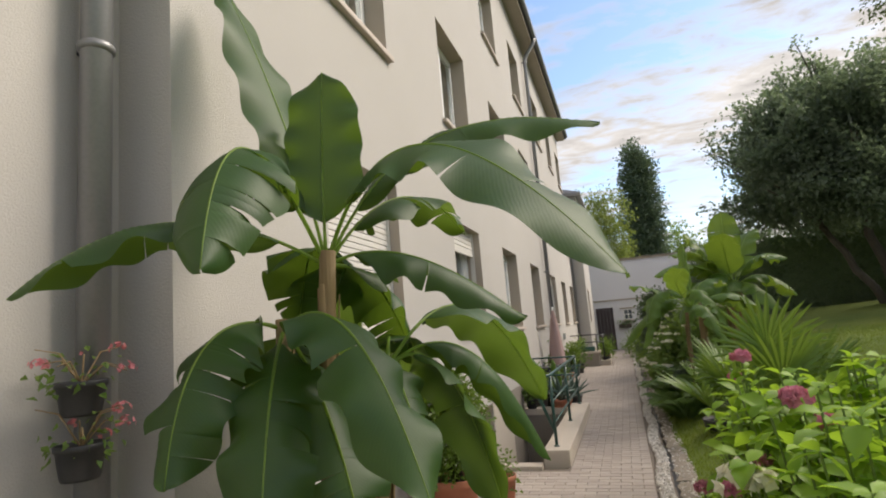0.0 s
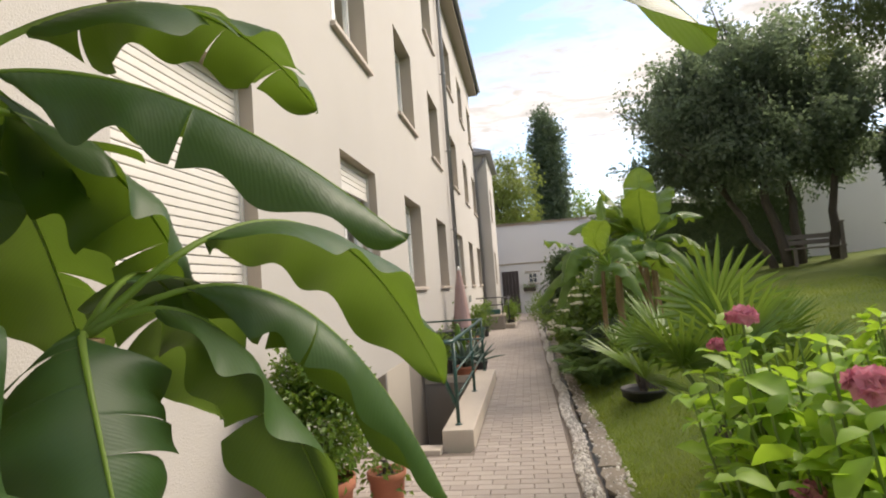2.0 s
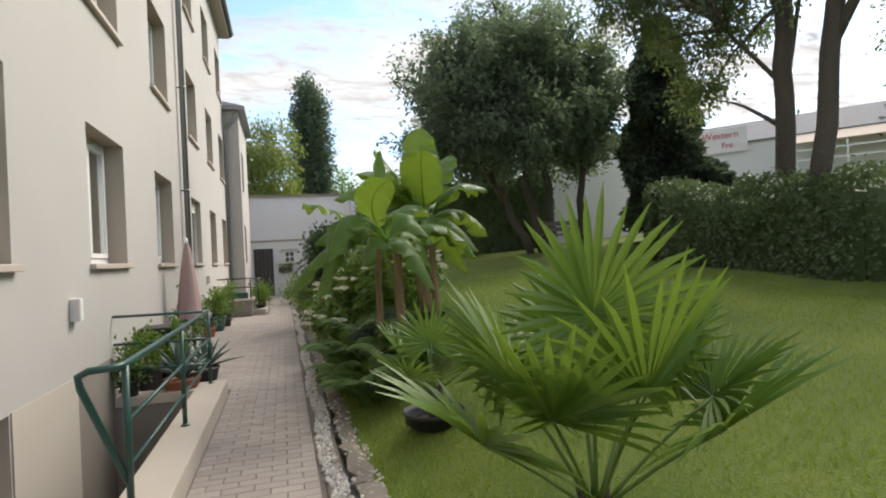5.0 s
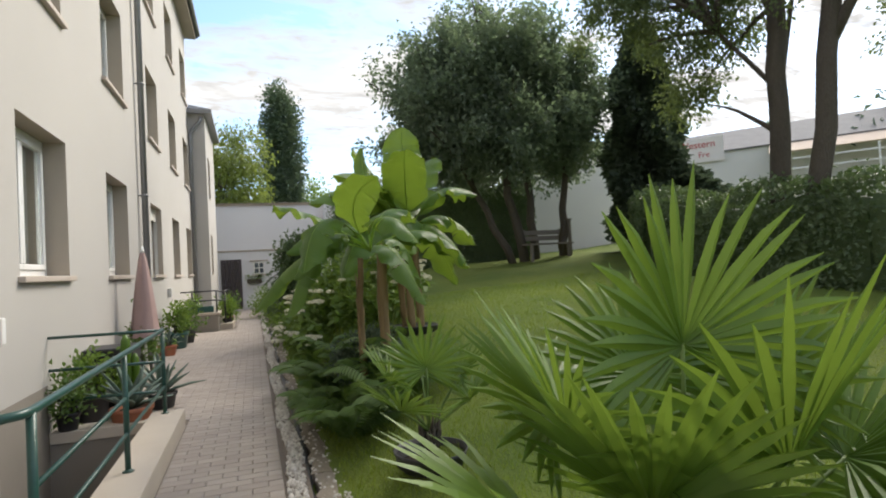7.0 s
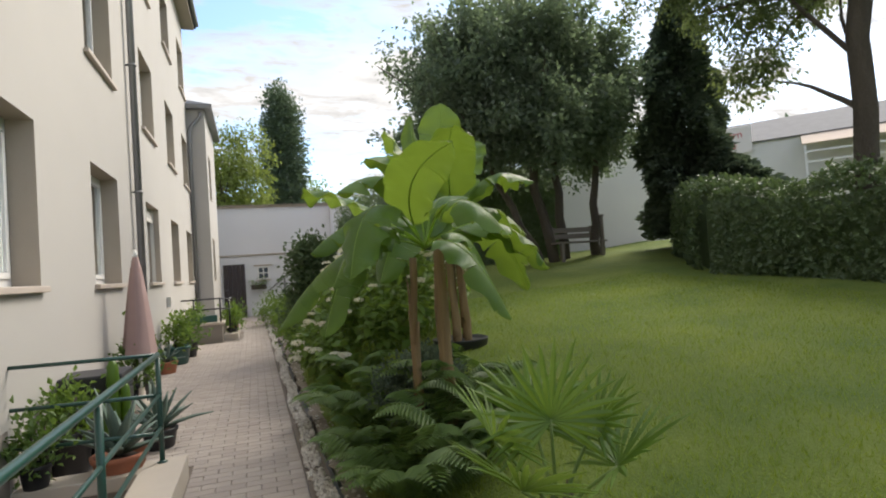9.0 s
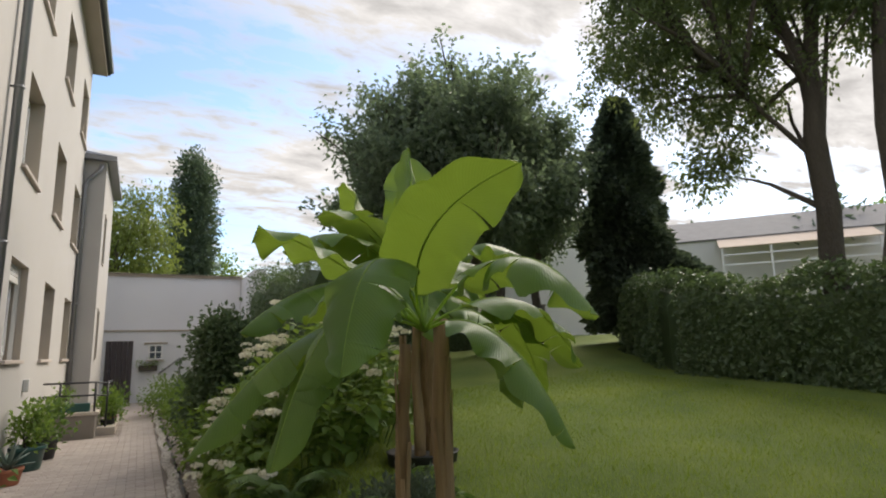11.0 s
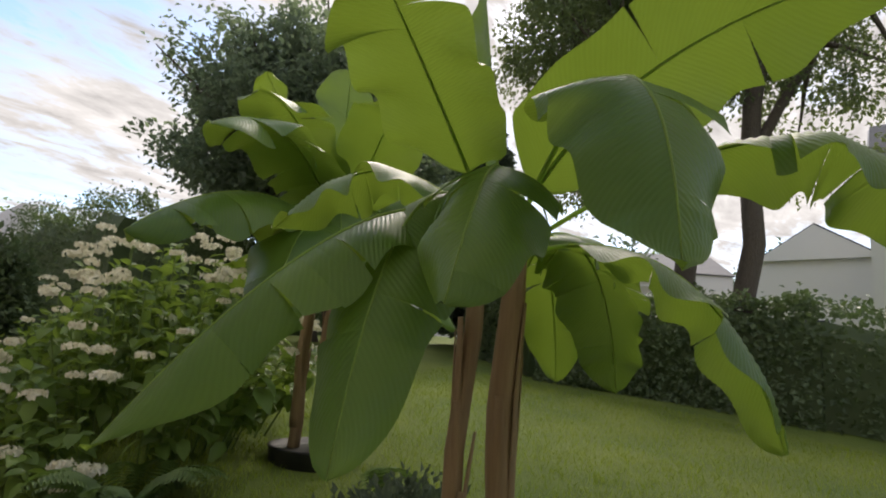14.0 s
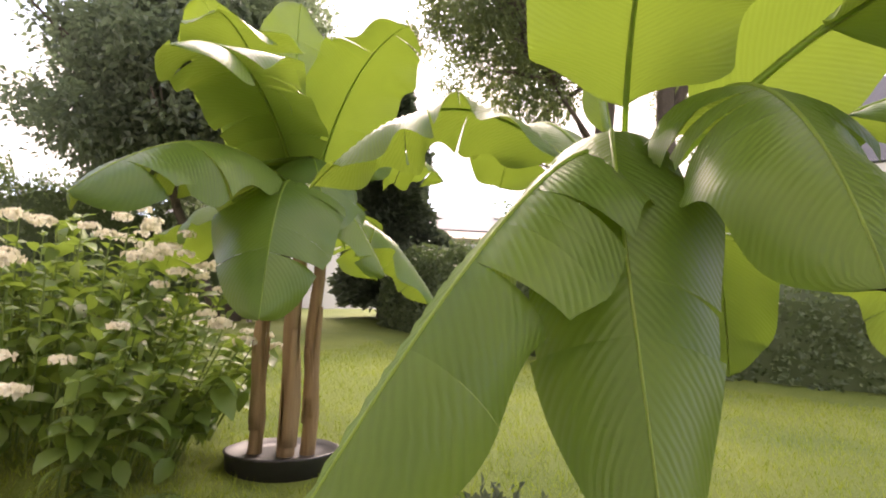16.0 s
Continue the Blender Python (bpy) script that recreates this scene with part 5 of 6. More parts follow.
rng = np.random.default_rng(56)
for i in range(9):
    y = 13.6 + 1.2 * i
    x = 0.55 + 0.25 * rng.random()
    shrub("border_shrub", "low mixed green shrub along the path border", "shrub", (x, y, max(lawn_z(x, y), 0)), ((0, 0, 0.3, 0.4, 0.6, 0.35), (0.35, 0.2, 0.45, 0.45, 0.55, 0.42)), 1100, 0.08, SHRUB if i % 3 else LAUREL, 600 + i, 4, group="border shrubs")
shrub("yew_column", "dark clipped column of yew near the shed", "conifer", (0.80, 15.4, 0.1), ((0, 0, 0.6, 0.45, 0.5, 0.6), (0.03, 0, 1.25, 0.42, 0.46, 0.6), (0.05, 0, 1.65, 0.28, 0.28, 0.33)), 8000, 0.09, HEDGE, 640, 3)
shrub("border_shrub", "spreading grey-green shrub before the shed wall", "shrub", (0.55, 23.0, 0.0), ((0, 0, 0.45, 0.7, 0.8, 0.5),), 1600, 0.08, SHRUB, 641, 3, group="border shrubs")

shrub("low_juniper", "low dark spiky juniper at the foot of the bananas", "conifer", (0.95, 9.32, lawn_z(0.95, 9.32)), ((0, 0, 0.22, 0.34, 0.34, 0.24), (0.08, 0.05, 0.36, 0.22, 0.22, 0.16)), 6500, 0.034, CONIFER, 645, 4, -0.6)

# laurel in its terracotta pots by the facade
laurel = shrub("potted_laurel", "bushy potted laurel in a terracotta pot by the facade", "potted plant", (-1.46, 4.48, 0.36), ((0, 0, 0.30, 0.31, 0.33, 0.30), (0.0, 0.03, 0.58, 0.24, 0.26, 0.22)), 6200, 0.042, LAUREL, 660, 5)
pot_body(laurel, (-1.46, 4.48, 0.0), 0.21, 0.36, TERRACOTTA)
small = shrub("potted_plant", "small terracotta pot with a trailing green plant", "potted plant", (-1.18, 4.95, 0.24), ((0, 0, 0.05, 0.13, 0.13, 0.12),), 160, 0.05, SHRUB, 661, 2)
pot_body(small, (-1.18, 4.95, 0.0), 0.13, 0.25, TERRACOTTA)


# hanging pots on the downpipe
def pipe_pot(z, seed):
    ob = thing("hanging_pot", "black plastic pot of pink geraniums strapped to the downpipe", "hanging pot", "pots on the downpipe")
    at = (FX - 0.085, 1.58, z)
    pot_body(ob, at, 0.085, 0.125, POT_BLACK)
    part("strap", boxm(at[0] - 0.12, at[0] - 0.06, at[1] + 0.05, at[1] + 0.12, z + 0.10, z + 0.115), IRON, ob)
    rng = np.random.default_rng(seed)
    v, f = crown_leaves(rng, [(at[0], at[1], z + 0.15, 0.12, 0.13, 0.06)], 70, 0.035)
    raw_part("leaves", v, f, SHRUB, ob)
    for k in range(7):
        a = rng.uniform(0, 6.28)
        e = Vector((at[0] + 0.14 * math.cos(a), at[1] + 0.15 * math.sin(a), z + rng.uniform(0.12, 0.30)))
        s = Vector((at[0], at[1], z + 0.11))
        part("stem", tube(bmesh.new(), [s, s.lerp(e, 0.5) + Vector((0, 0, 0.05)), e], [0.004, 0.003, 0.002], 5), PSEUDOSTEM, ob)
        if k < 4:
            flower_head(ob, e[:], 0.034, PETAL_ROSE, seed + k, 0.8, "blossom", 14)


pipe_pot(1.31, 700)
pipe_pot(1.09, 720)


# ---- trees ----
def limb(bm, a, b, r0, r1, rng, sag=0.0, seg=6):
    a, b = Vector(a), Vector(b)
    n = (b - a).length
    pts = [a.lerp(b, i / seg) + Vector((rng.normal() * n * 0.009, rng.normal() * n * 0.009, n * sag * math.sin(math.pi * i / seg))) * (1 if 0 < i < seg else 0) for i in range(seg + 1)]
    tube(bm, pts, [r0 + (r1 - r0) * i / seg for i in range(seg + 1)], 9)
    return pts


def tree(name, label, category, foot, trunks, blobs, n, size, leaf, seed, twigs=24, hang=0.1, shell=0.55, group=""):
    """trunks: (foot offset, top, r0, r1); limbs run from the trunks into the clumps of the crown."""
    ob = thing(name, label, category, group)
    rng = np.random.default_rng(seed)
    f = Vector(foot)
    bm = bmesh.new()
    tops = []
    for off, top, r0, r1 in trunks:
        pts = limb(bm, f + Vector(off), top, r0, r1, rng, 0.02, 8)
        tops.append(pts)
    part("trunk", bm, BARK, ob, smooth=True)
    for k in range(twigs):
        bm = bmesh.new()
        b = blobs[k % len(blobs)]
        u = unit(rng, 1)[0]
        e = Vector((b[0] + u[0] * b[3] * 0.8, b[1] + u[1] * b[4] * 0.8, b[2] + u[2] * b[5] * 0.8))
        pts = min(tops, key=lambda q: (q[-1] - e).length)
        s = pts[rng.integers(len(pts) // 2, len(pts))]
        limb(bm, s, e, 0.05, 0.012, rng, 0.06, 5)
        part("limb", bm, BARK, ob, smooth=True)
    v, fc = crown_leaves(rng, blobs, n, size, hang, shell)
    raw_part("crown", v, fc, leaf, ob)
    return ob


def dome(c, r, n, seed, small=0.42):
    """Clumps spread over a dome, for an uneven outline."""
    rng = np.random.default_rng(seed)
    out = [(c[0], c[1], c[2], r[0] * 0.68, r[1] * 0.68, r[2] * 0.68)]
    for u in unit(rng, n):
        q = small * rng.uniform(0.6, 1.15)
        out.append((c[0] + u[0] * r[0] * (1 - small), c[1] + u[1] * r[1] * (1 - small), c[2] + u[2] * r[2] * (1 - small), r[0] * q, r[1] * q, r[2] * q * 0.85))
    return out


def sprigs(c, r, n, seed, stout=1.0):
    """Slim upswept sprays that stand out of a crown."""
    rng = np.random.default_rng(seed)
    out = []
    for u in unit(rng, n):
        u[2] = abs(u[2]) * 1.15 - 0.3
        q = rng.uniform(0.78, 1.08)
        w = rng.uniform(0.14, 0.26) * stout
        out.append((c[0] + u[0] * r[0] * q, c[1] + u[1] * r[1] * q, c[2] + u[2] * r[2] * q, w, w, w * rng.uniform(1.2, 2.2)))
    return out


def vase(base, c, r, n, seed):
    """Clumps along shoots that fan up from a fork, slimmer towards each tip."""
    rng = np.random.default_rng(seed)
    out = []
    for u in unit(rng, n):
        u[2] = u[2] if u[2] > -0.25 else -u[2]
        q = rng.uniform(0.80, 1.08)
        e = (c[0] + u[0] * r[0] * q, c[1] + u[1] * r[1] * q, c[2] + u[2] * r[2] * q)
        for t, w in ((0.55, 0.62), (0.70, 0.50), (0.84, 0.34), (0.94, 0.20), (1.02, 0.10)):
            w *= rng.uniform(0.8, 1.2)
            out.append((base[0] + (e[0] - base[0]) * t, base[1] + (e[1] - base[1]) * t, base[2] + (e[2] - base[2]) * t + 0.35 * t * (1 - t), w, w, w * 0.9))
    return out


zt = lawn_z(6.6, 17.2)
tree("maple_tree", "dense dark round-crowned tree on several thin trunks", "tree", (6.75, 17.2, zt - 0.1),
     [((0, 0, 0), (6.0, 17.2, 6.0), 0.14, 0.05), ((0.35, 0.1, 0), (6.9, 17.3, 5.8), 0.13, 0.05), ((-0.3, 0.1, 0), (4.6, 17.3, 5.0), 0.11, 0.04), ((1.15, -0.1, 0), (8.1, 17.2, 5.0), 0.13, 0.05)],
     vase((6.3, 17.25, 3.6), (6.1, 17.3, 4.75), (3.35, 2.7, 3.55), 120, 803), 105000, 0.125, MAPLE, 800, 40, 0.05, 0.3)
zc = lawn_z(9.8, 16.0)


def conifer(at, h, r, n, seed, label, lean=(0, 0)):
    ob = thing("conifer_tree", label, "conifer", "conifers")
    rng = np.random.default_rng(seed)
    part("trunk", tube(bmesh.new(), [(at[0], at[1], at[2] - 0.1), (at[0] + lean[0], at[1] + lean[1], at[2] + h * 0.95)], [0.16, 0.02], 9), BARK, ob, smooth=True)
    t = rng.random(n) ** 0.8
    a = rng.uniform(0, 2 * math.pi, n)
    lump = 1 + 0.22 * np.sin(a * 3 + t * 17) + 0.15 * np.sin(a * 5 - t * 31)
    rr = r * np.minimum(1.0, ((1 - t) * 1.9) ** 0.55 * 0.9 + 0.04) * lump * (0.3 + 0.75 * rng.random(n) ** 0.6)
    pos = np.stack([at[0] + lean[0] * t + rr * np.cos(a), at[1] + lean[1] * t + rr * np.sin(a), at[2] + 0.25 + t * (h - 0.25)], axis=1)
    way = np.stack([np.cos(a), np.sin(a), -0.35 + 0.6 * rng.random(n)], axis=1) + 0.5 * unit(rng, n)
    ln = 0.16 * (0.7 + 0.7 * rng.random(n))
    v, f = leaf_mesh(pos, way, unit(rng, n) + np.array([0, 0, 0.6]), ln, ln * 0.6, 0.15)
    raw_part("crown", v, f, CONIFER, ob)


conifer((9.85, 16.05, zc), 6.0, 0.82, 36000, 820, "tall dark columnar cypress at the lawn's edge")
conifer((10.2, 15.2, zc), 2.0, 1.0, 17000, 821, "low dark spreading conifer beside the cypress")

zr = lawn_z(8.0, 10.65)
tree("robinia_tree", "tall rough-barked tree with airy hanging foliage behind the hedge", "tree", (8.0, 10.65, zr - 0.1),
     [((0, 0, 0), (8.3, 10.75, 5.4), 0.165, 0.14), ((0.26, 0.08, 4.3), (7.9, 11.8, 9.6), 0.10, 0.05), ((0.28, 0.09, 4.3), (8.95, 10.45, 9.6), 0.11, 0.06), ((0.2, 0.06, 3.1), (7.1, 12.0, 6.2), 0.045, 0.02)],
     dome((7.7, 11.8, 7.4), (2.6, 2.0, 2.0), 18, 831, 0.32) + [(6.3, 11.9, 5.9, 1.0, 0.9, 0.6), (7.2, 11.7, 5.0, 0.7, 0.7, 0.5), (7.7, 12.2, 4.2, 0.6, 0.6, 0.5), (5.9, 11.7, 6.9, 0.9, 0.8, 0.6), (7.7, 11.8, 4.3, 0.5, 0.5, 0.4), (8.0, 11.5, 5.2, 0.7, 0.6, 0.5), (6.9, 12.1, 5.4, 0.7, 0.6, 0.5)] + sprigs((7.4, 12.0, 5.9), (2.0, 1.4, 2.4), 46, 832), 44000, 0.075, ROBINIA, 830, 36, 0.5, 0.1, "robinias")
tree("robinia_tree", "tall rough-barked tree with airy hanging foliage behind the hedge", "tree", (7.75, 10.05, lawn_z(7.75, 10.05) - 0.1),
     [((0, 0, 0), (8.75, 9.35, 9.4), 0.155, 0.11), ((0.42, -0.28, 3.6), (9.4, 8.6, 7.4), 0.09, 0.04)],
     dome((8.9, 9.6, 7.6), (2.3, 2.2, 1.8), 16, 836, 0.32) + [(8.6, 8.6, 5.4, 0.8, 0.7, 0.5), (9.0, 8.0, 4.4, 0.6, 0.6, 0.5), (9.4, 9.2, 4.6, 0.7, 0.7, 0.6), (8.4, 9.9, 5.8, 0.8, 0.7, 0.6)] + sprigs((8.8, 9.2, 5.8), (1.6, 1.4, 2.0), 30, 837), 30000, 0.075, ROBINIA, 835, 30, 0.5, 0.1, "robinias")


def hedge(name, a, b, h, w, n, seed):
    ob = thing(name, "clipped dark ivy-grown hedge along the lawn", "hedge", "hedges")
    rng = np.random.default_rng(seed)
    a, b = Vector(a), Vector(b)
    d = (b - a).normalized()
    nrm = Vector((-d.y, d.x, 0))
    ln = (b - a).length
    core = bmesh.new()
    k = max(2, int(ln / 0.8))
    rows = []
    for i in range(k + 1):
        p = a.lerp(b, i / k)
        z = lawn_z(p.x, p.y) - 0.05
        e = 1 + 0.08 * math.sin(i * 2.1)
        rows.append([core.verts.new((p + nrm * (w * 0.36 * s) * e + Vector((0, 0, z + hh * e)))) for s, hh in ((-1, 0), (-1, h * 0.8), (-0.6, h * 0.93), (0.6, h * 0.93), (1, h * 0.8), (1, 0))])
    for r_, s_ in zip(rows, rows[1:]):
        for q in range(5):
            core.faces.new((r_[q], r_[q + 1], s_[q + 1], s_[q]))
    core.faces.new(rows[0]); core.faces.new(rows[-1][::-1])
    part("core", core, HEDGE, ob, "dark twiggy inside of the hedge")
    t = rng.random(n)
    face = rng.random(n)
    s = np.where(face < 0.36, -1.0, np.where(face < 0.72, 1.0, rng.uniform(-1, 1, n)))
    top = face >= 0.72
    hh = np.where(top, h * (0.94 + 0.10 * rng.random(n)), h * rng.random(n))
    off = s * w * 0.5 * (0.86 + 0.2 * rng.random(n)) * (1 + 0.10 * np.sin(t * ln * 2.3 + hh * 3))
    P = np.array(a)[None] + np.outer(t, np.array(b - a)) + np.outer(off, np.array(nrm))
    P[:, 2] = [lawn_z(p[0], p[1]) for p in P]
    P[:, 2] += hh * (1 + 0.06 * np.sin(t * ln * 1.7) + 0.05 * np.sin(t * ln * 4.3 + 1) + 0.04 * np.sin(t * ln * 9.1) + 0.05 * np.abs(rng.normal(size=n)) * top)
    out = np.outer(np.where(top, 0, s), np.array(nrm)) + np.outer(top * 1.0, (0, 0, 1))
    way = out * 0.6 + unit(rng, n) + np.array([0, 0, -0.3])
    L_ = 0.075 * (0.7 + 0.6 * rng.random(n))
    v, f = leaf_mesh(P, way, out + 0.5 * unit(rng, n), L_, L_ * 0.8, 0.15)
    raw_part("foliage", v, f, HEDGE, ob)


hedge("hedge", (9.0, 1.5, 0), (7.8, 9.0, 0), 1.35, 0.9, 9000, 840)
hedge("hedge", (7.8, 9.0, 0), (7.4, 12.5, 0), 1.30, 1.0, 9000, 841)
hedge("hedge", (7.4, 12.5, 0), (9.1, 15.0, 0), 1.30, 1.0, 8000, 844)
hedge("hedge", (8.1, 19.3, 0), (3.8, 20.2, 0), 2.4, 1.0, 9000, 842)
hedge("hedge", (3.8, 20.2, 0), (3.1, 25.2, 0), 2.5, 1.0, 8000, 843)


# ---- neighbours and distance ----
ROOF_GREY = surface("grey_roofing", (0.14, 0.14, 0.15), (0.22, 0.22, 0.23), 3, 60, 0.8, 0.3, 0.004)
WALL_WHITE = surface("white_house_render", (0.62, 0.61, 0.60), (0.74, 0.73, 0.72), 0.8, 90, 0.9, 0.2, 0.003)


def gable_house(name, label, x0, x1, y0, y1, z0, eave, ridge, along, roof_mat, wall_mat, windows=(), chimney=None):
    ob = thing(name, label, "house")
    bm = boxm(x0, x1, y0, y1, z0, eave)
    part("wall", bm, wall_mat, ob)
    bm = bmesh.new()
    o = 0.06
    if along == "y":
        m = (x0 + x1) / 2
        P = [(x0 - o, y0 - o, eave - 0.06), (m, y0 - o, ridge), (x1 + o, y0 - o, eave - 0.06), (x0 - o, y1 + o, eave - 0.06), (m, y1 + o, ridge), (x1 + o, y1 + o, eave - 0.06)]
        G = [((x0, y0, eave), (x1, y0, eave), (m, y0, ridge - 0.1)), ((x0, y1, eave), (x1, y1, eave), (m, y1, ridge - 0.1))]
    else:
        m = (y0 + y1) / 2
        P = [(x0 - o, y0 - o, eave - 0.06), (x0 - o, m, ridge), (x0 - o, y1 + o, eave - 0.06), (x1 + o, y0 - o, eave - 0.06), (x1 + o, m, ridge), (x1 + o, y1 + o, eave - 0.06)]
        G = [((x0 - 0.1, y0, eave - 0.01), (x0 - 0.1, y1, eave - 0.01), (x0 - 0.1, m, ridge)), ((x1, y0, eave), (x1, y1, eave), (x1, m, ridge - 0.1))]
    vs = [bm.verts.new(p) for p in P]
    bm.faces.new((vs[0], vs[1], vs[4], vs[3])); bm.faces.new((vs[1], vs[2], vs[5], vs[4]))
    bm.normal_update()
    bmesh.ops.solidify(bm, geom=bm.faces[:], thickness=0.07)
    rf = part("roof", bm, roof_mat, ob)
    for g in G:
        bm = bmesh.new()
        bm.faces.new([bm.verts.new(p) for p in g])
        bm.normal_update()
        bmesh.ops.solidify(bm, geom=bm.faces[:], thickness=0.1)
        part("gable", bm, wall_mat, ob)
    if chimney:
        part("chimney", boxm(chimney[0], chimney[0] + 0.5, chimney[1], chimney[1] + 0.5, eave, chimney[2], 0.02), TERRACOTTA, rf, "brick chimney")
    for wx, wy, wz, w, h in windows:
        wn = part("window", boxm(wx - 0.05, wx + 0.02, wy, wy + w, wz, wz + h), PVC, ob, "white framed window")
        part("pane", boxm(wx - 0.07, wx - 0.055, wy + 0.08, wy + w - 0.08, wz + 0.08, wz + h - 0.08), DARKGLASS, wn)
    return ob


gable_house("white_house", "plain white gabled house beyond the hedge", 20.0, 27.0, 8.9, 12.25, 0.3, 5.1, 6.2, "x", SLATE, WALL_WHITE, ((20.0, 10.2, 2.2, 0.9, 1.1),))
gable_house("slate_house", "white house with a steep slate roof and brick chimney", 16.0, 23.0, 2.4, 8.95, 0.3, 5.6, 9.0, "y", SLATE, WALL_WHITE, ((16.0, 6.6, 2.5, 0.9, 1.3), (16.0, 4.0, 2.5, 0.9, 1.3)), (18.0, 7.6, 8.8))
YARD = pose(18.0, 21.3, 0, 0, 0, -51.1)      # the long building stands askew: its front runs along this x
gable_house("pavilion", "long low white building with a grey roof beyond the trees", -9.0, 9.5, 0.0, 4.4, 0.3, 5.32, 6.40, "x", ROOF_GREY, WALL_WHITE, ()).matrix_world = YARD


def banner():
    ob = thing("banner", "white fabric banner with a red emblem and red lettering", "banner")
    part("cloth", boxm(-2.55, -0.05, -0.10, -0.08, 4.95, 5.95), PETAL_CLOTH, ob)
    part("emblem", tube(bmesh.new(), [(-2.12, -0.115, 5.55), (-2.12, -0.103, 5.55)], 0.30, 24), RED_INK, ob, "round red emblem")
    for word, x, z, s in (("Western", -1.72, 5.55, 0.38), ("Fre", -1.0, 5.15, 0.32)):
        cu = bpy.data.curves.new("lettering", "FONT")
        cu.body, cu.size, cu.extrude = word, s, 0.004
        tmp = bpy.data.objects.new("lettering", cu)
        me = bpy.data.meshes.new_from_object(tmp)
        bpy.data.objects.remove(tmp)
        me.materials.append(RED_INK)
        o = new("lettering", me)
        o.matrix_world = pose(x, -0.11, z, 90, 0, 0)
        o.parent = ob
        o["label"] = "red lettering on the banner"
    ob.matrix_world = YARD
    aw = thing("awning", "faded pinkish awning over a white balcony rail", "awning")
    bm = bmesh.new()
    vs = [bm.verts.new(p) for p in ((1.5, -0.02, 5.25), (6.4, -0.02, 5.25), (6.4, -1.1, 4.78), (1.5, -1.1, 4.78))]
    bm.faces.new(vs)
    bm.normal_update()
    bmesh.ops.solidify(bm, geom=bm.faces[:], thickness=0.04)
    part("cloth", bm, AWNING, aw)
    for x in (1.55, 3.1, 4.7, 6.3):
        part("post", boxm(x, x + 0.07, -1.1, -1.03, 0.5, 4.77), PVC, aw)
    for z in (4.14, 4.5):
        part("rail", boxm(1.55, 6.37, -1.09, -1.04, z, z + 0.06), PVC, aw)
    aw.matrix_world = YARD


AWNING = surface("awning_cloth", (0.52, 0.42, 0.34), (0.66, 0.55, 0.45), 3, 120, 0.9, 0.3, 0.001)
PETAL_CLOTH = surface("banner_cloth", (0.66, 0.62, 0.61), (0.78, 0.74, 0.73), 2, 60, 0.8, 0.1)
RED_INK = surface("red_ink", (0.42, 0.05, 0.06), (0.55, 0.10, 0.10), 4, 60, 0.7, 0.1)
banner()
def garden_bench():
    """A plank bench between the trunks, with a post at its end."""
    ob = thing("garden_bench", "weathered grey wooden plank bench between the tree trunks", "bench")
    x0, x1, y = 6.62, 7.95, 16.75
    z = lawn_z(7.2, y)
    for k in range(3):
        part("seat_plank", boxm(x0, x1, y - 0.02 + 0.13 * k, y + 0.09 + 0.13 * k, z + 0.40, z + 0.44, 0.006), OLD_WOOD, ob)
    for k in range(2):
        part("back_plank", boxm(x0, x1, y + 0.40, y + 0.43, z + 0.52 + 0.15 * k, z + 0.64 + 0.15 * k, 0.006), OLD_WOOD, ob)
    for x in (x0 + 0.08, x1 - 0.16):
        part("leg", boxm(x, x + 0.07, y, y + 0.07, z - 0.04, z + 0.399), OLD_WOOD, ob)
        part("back_post", boxm(x, x + 0.07, y + 0.431, y + 0.50, z - 0.04, z + 0.82), OLD_WOOD, ob)
    post = thing("garden_post", "thin grey wooden post beside the bench", "post")
    part("post", boxm(7.98, 8.06, 17.0, 17.08, z - 0.05, 2.40, 0.006), OLD_WOOD, post)
    part("cap", boxm(7.93, 8.08, 16.98, 17.10, 2.401, 2.44, 0.006), OLD_WOOD, post)


OLD_WOOD = surface("old_wood", (0.13, 0.115, 0.10), (0.27, 0.24, 0.21), 4, 70, 0.9, 0.6, 0.004, stretch=(0.3, 6, 6))
garden_bench()
plain("garden_wall", boxm(7.9, 13.4, 20.5, 20.75, 0.3, 5.3), WALL_WHITE, "white rendered garden wall behind the dark tree")
plain("garden_wall_coping", boxm(7.8, 13.5, 20.42, 20.83, 5.301, 5.36, 0.01), REVEAL, "stone coping of the garden wall", "coping")

# the far trees behind the shed and beyond the hedge
tree("poplar_tree", "tall slender blue-green poplar far behind the shed", "tree", (2.6, 50.0, 0), [((0, 0, 0), (2.6, 50, 15.5), 0.3, 0.05)],
     [(2.5 + 0.2 * math.sin(i * 2.3), 50, 4.5 + 1.05 * i, 1.6 * (1 - (abs(i - 4.0) / 8.6) ** 2.4), 1.3, 1.3) for i in range(11)], 26000, 0.24, POPLAR, 900, 12, -0.4, 0.2)
tree("willow_tree", "pale yellow-green willow behind the shed", "tree", (-1.6, 36.0, 0), [((0, 0, 0), (-1.6, 36, 6.5), 0.3, 0.1)],
     dome((-1.6, 36.0, 6.4), (3.0, 2.4, 4.2), 26, 911, 0.34), 17000, 0.17, WILLOW, 910, 16, 1.2, 0.3)
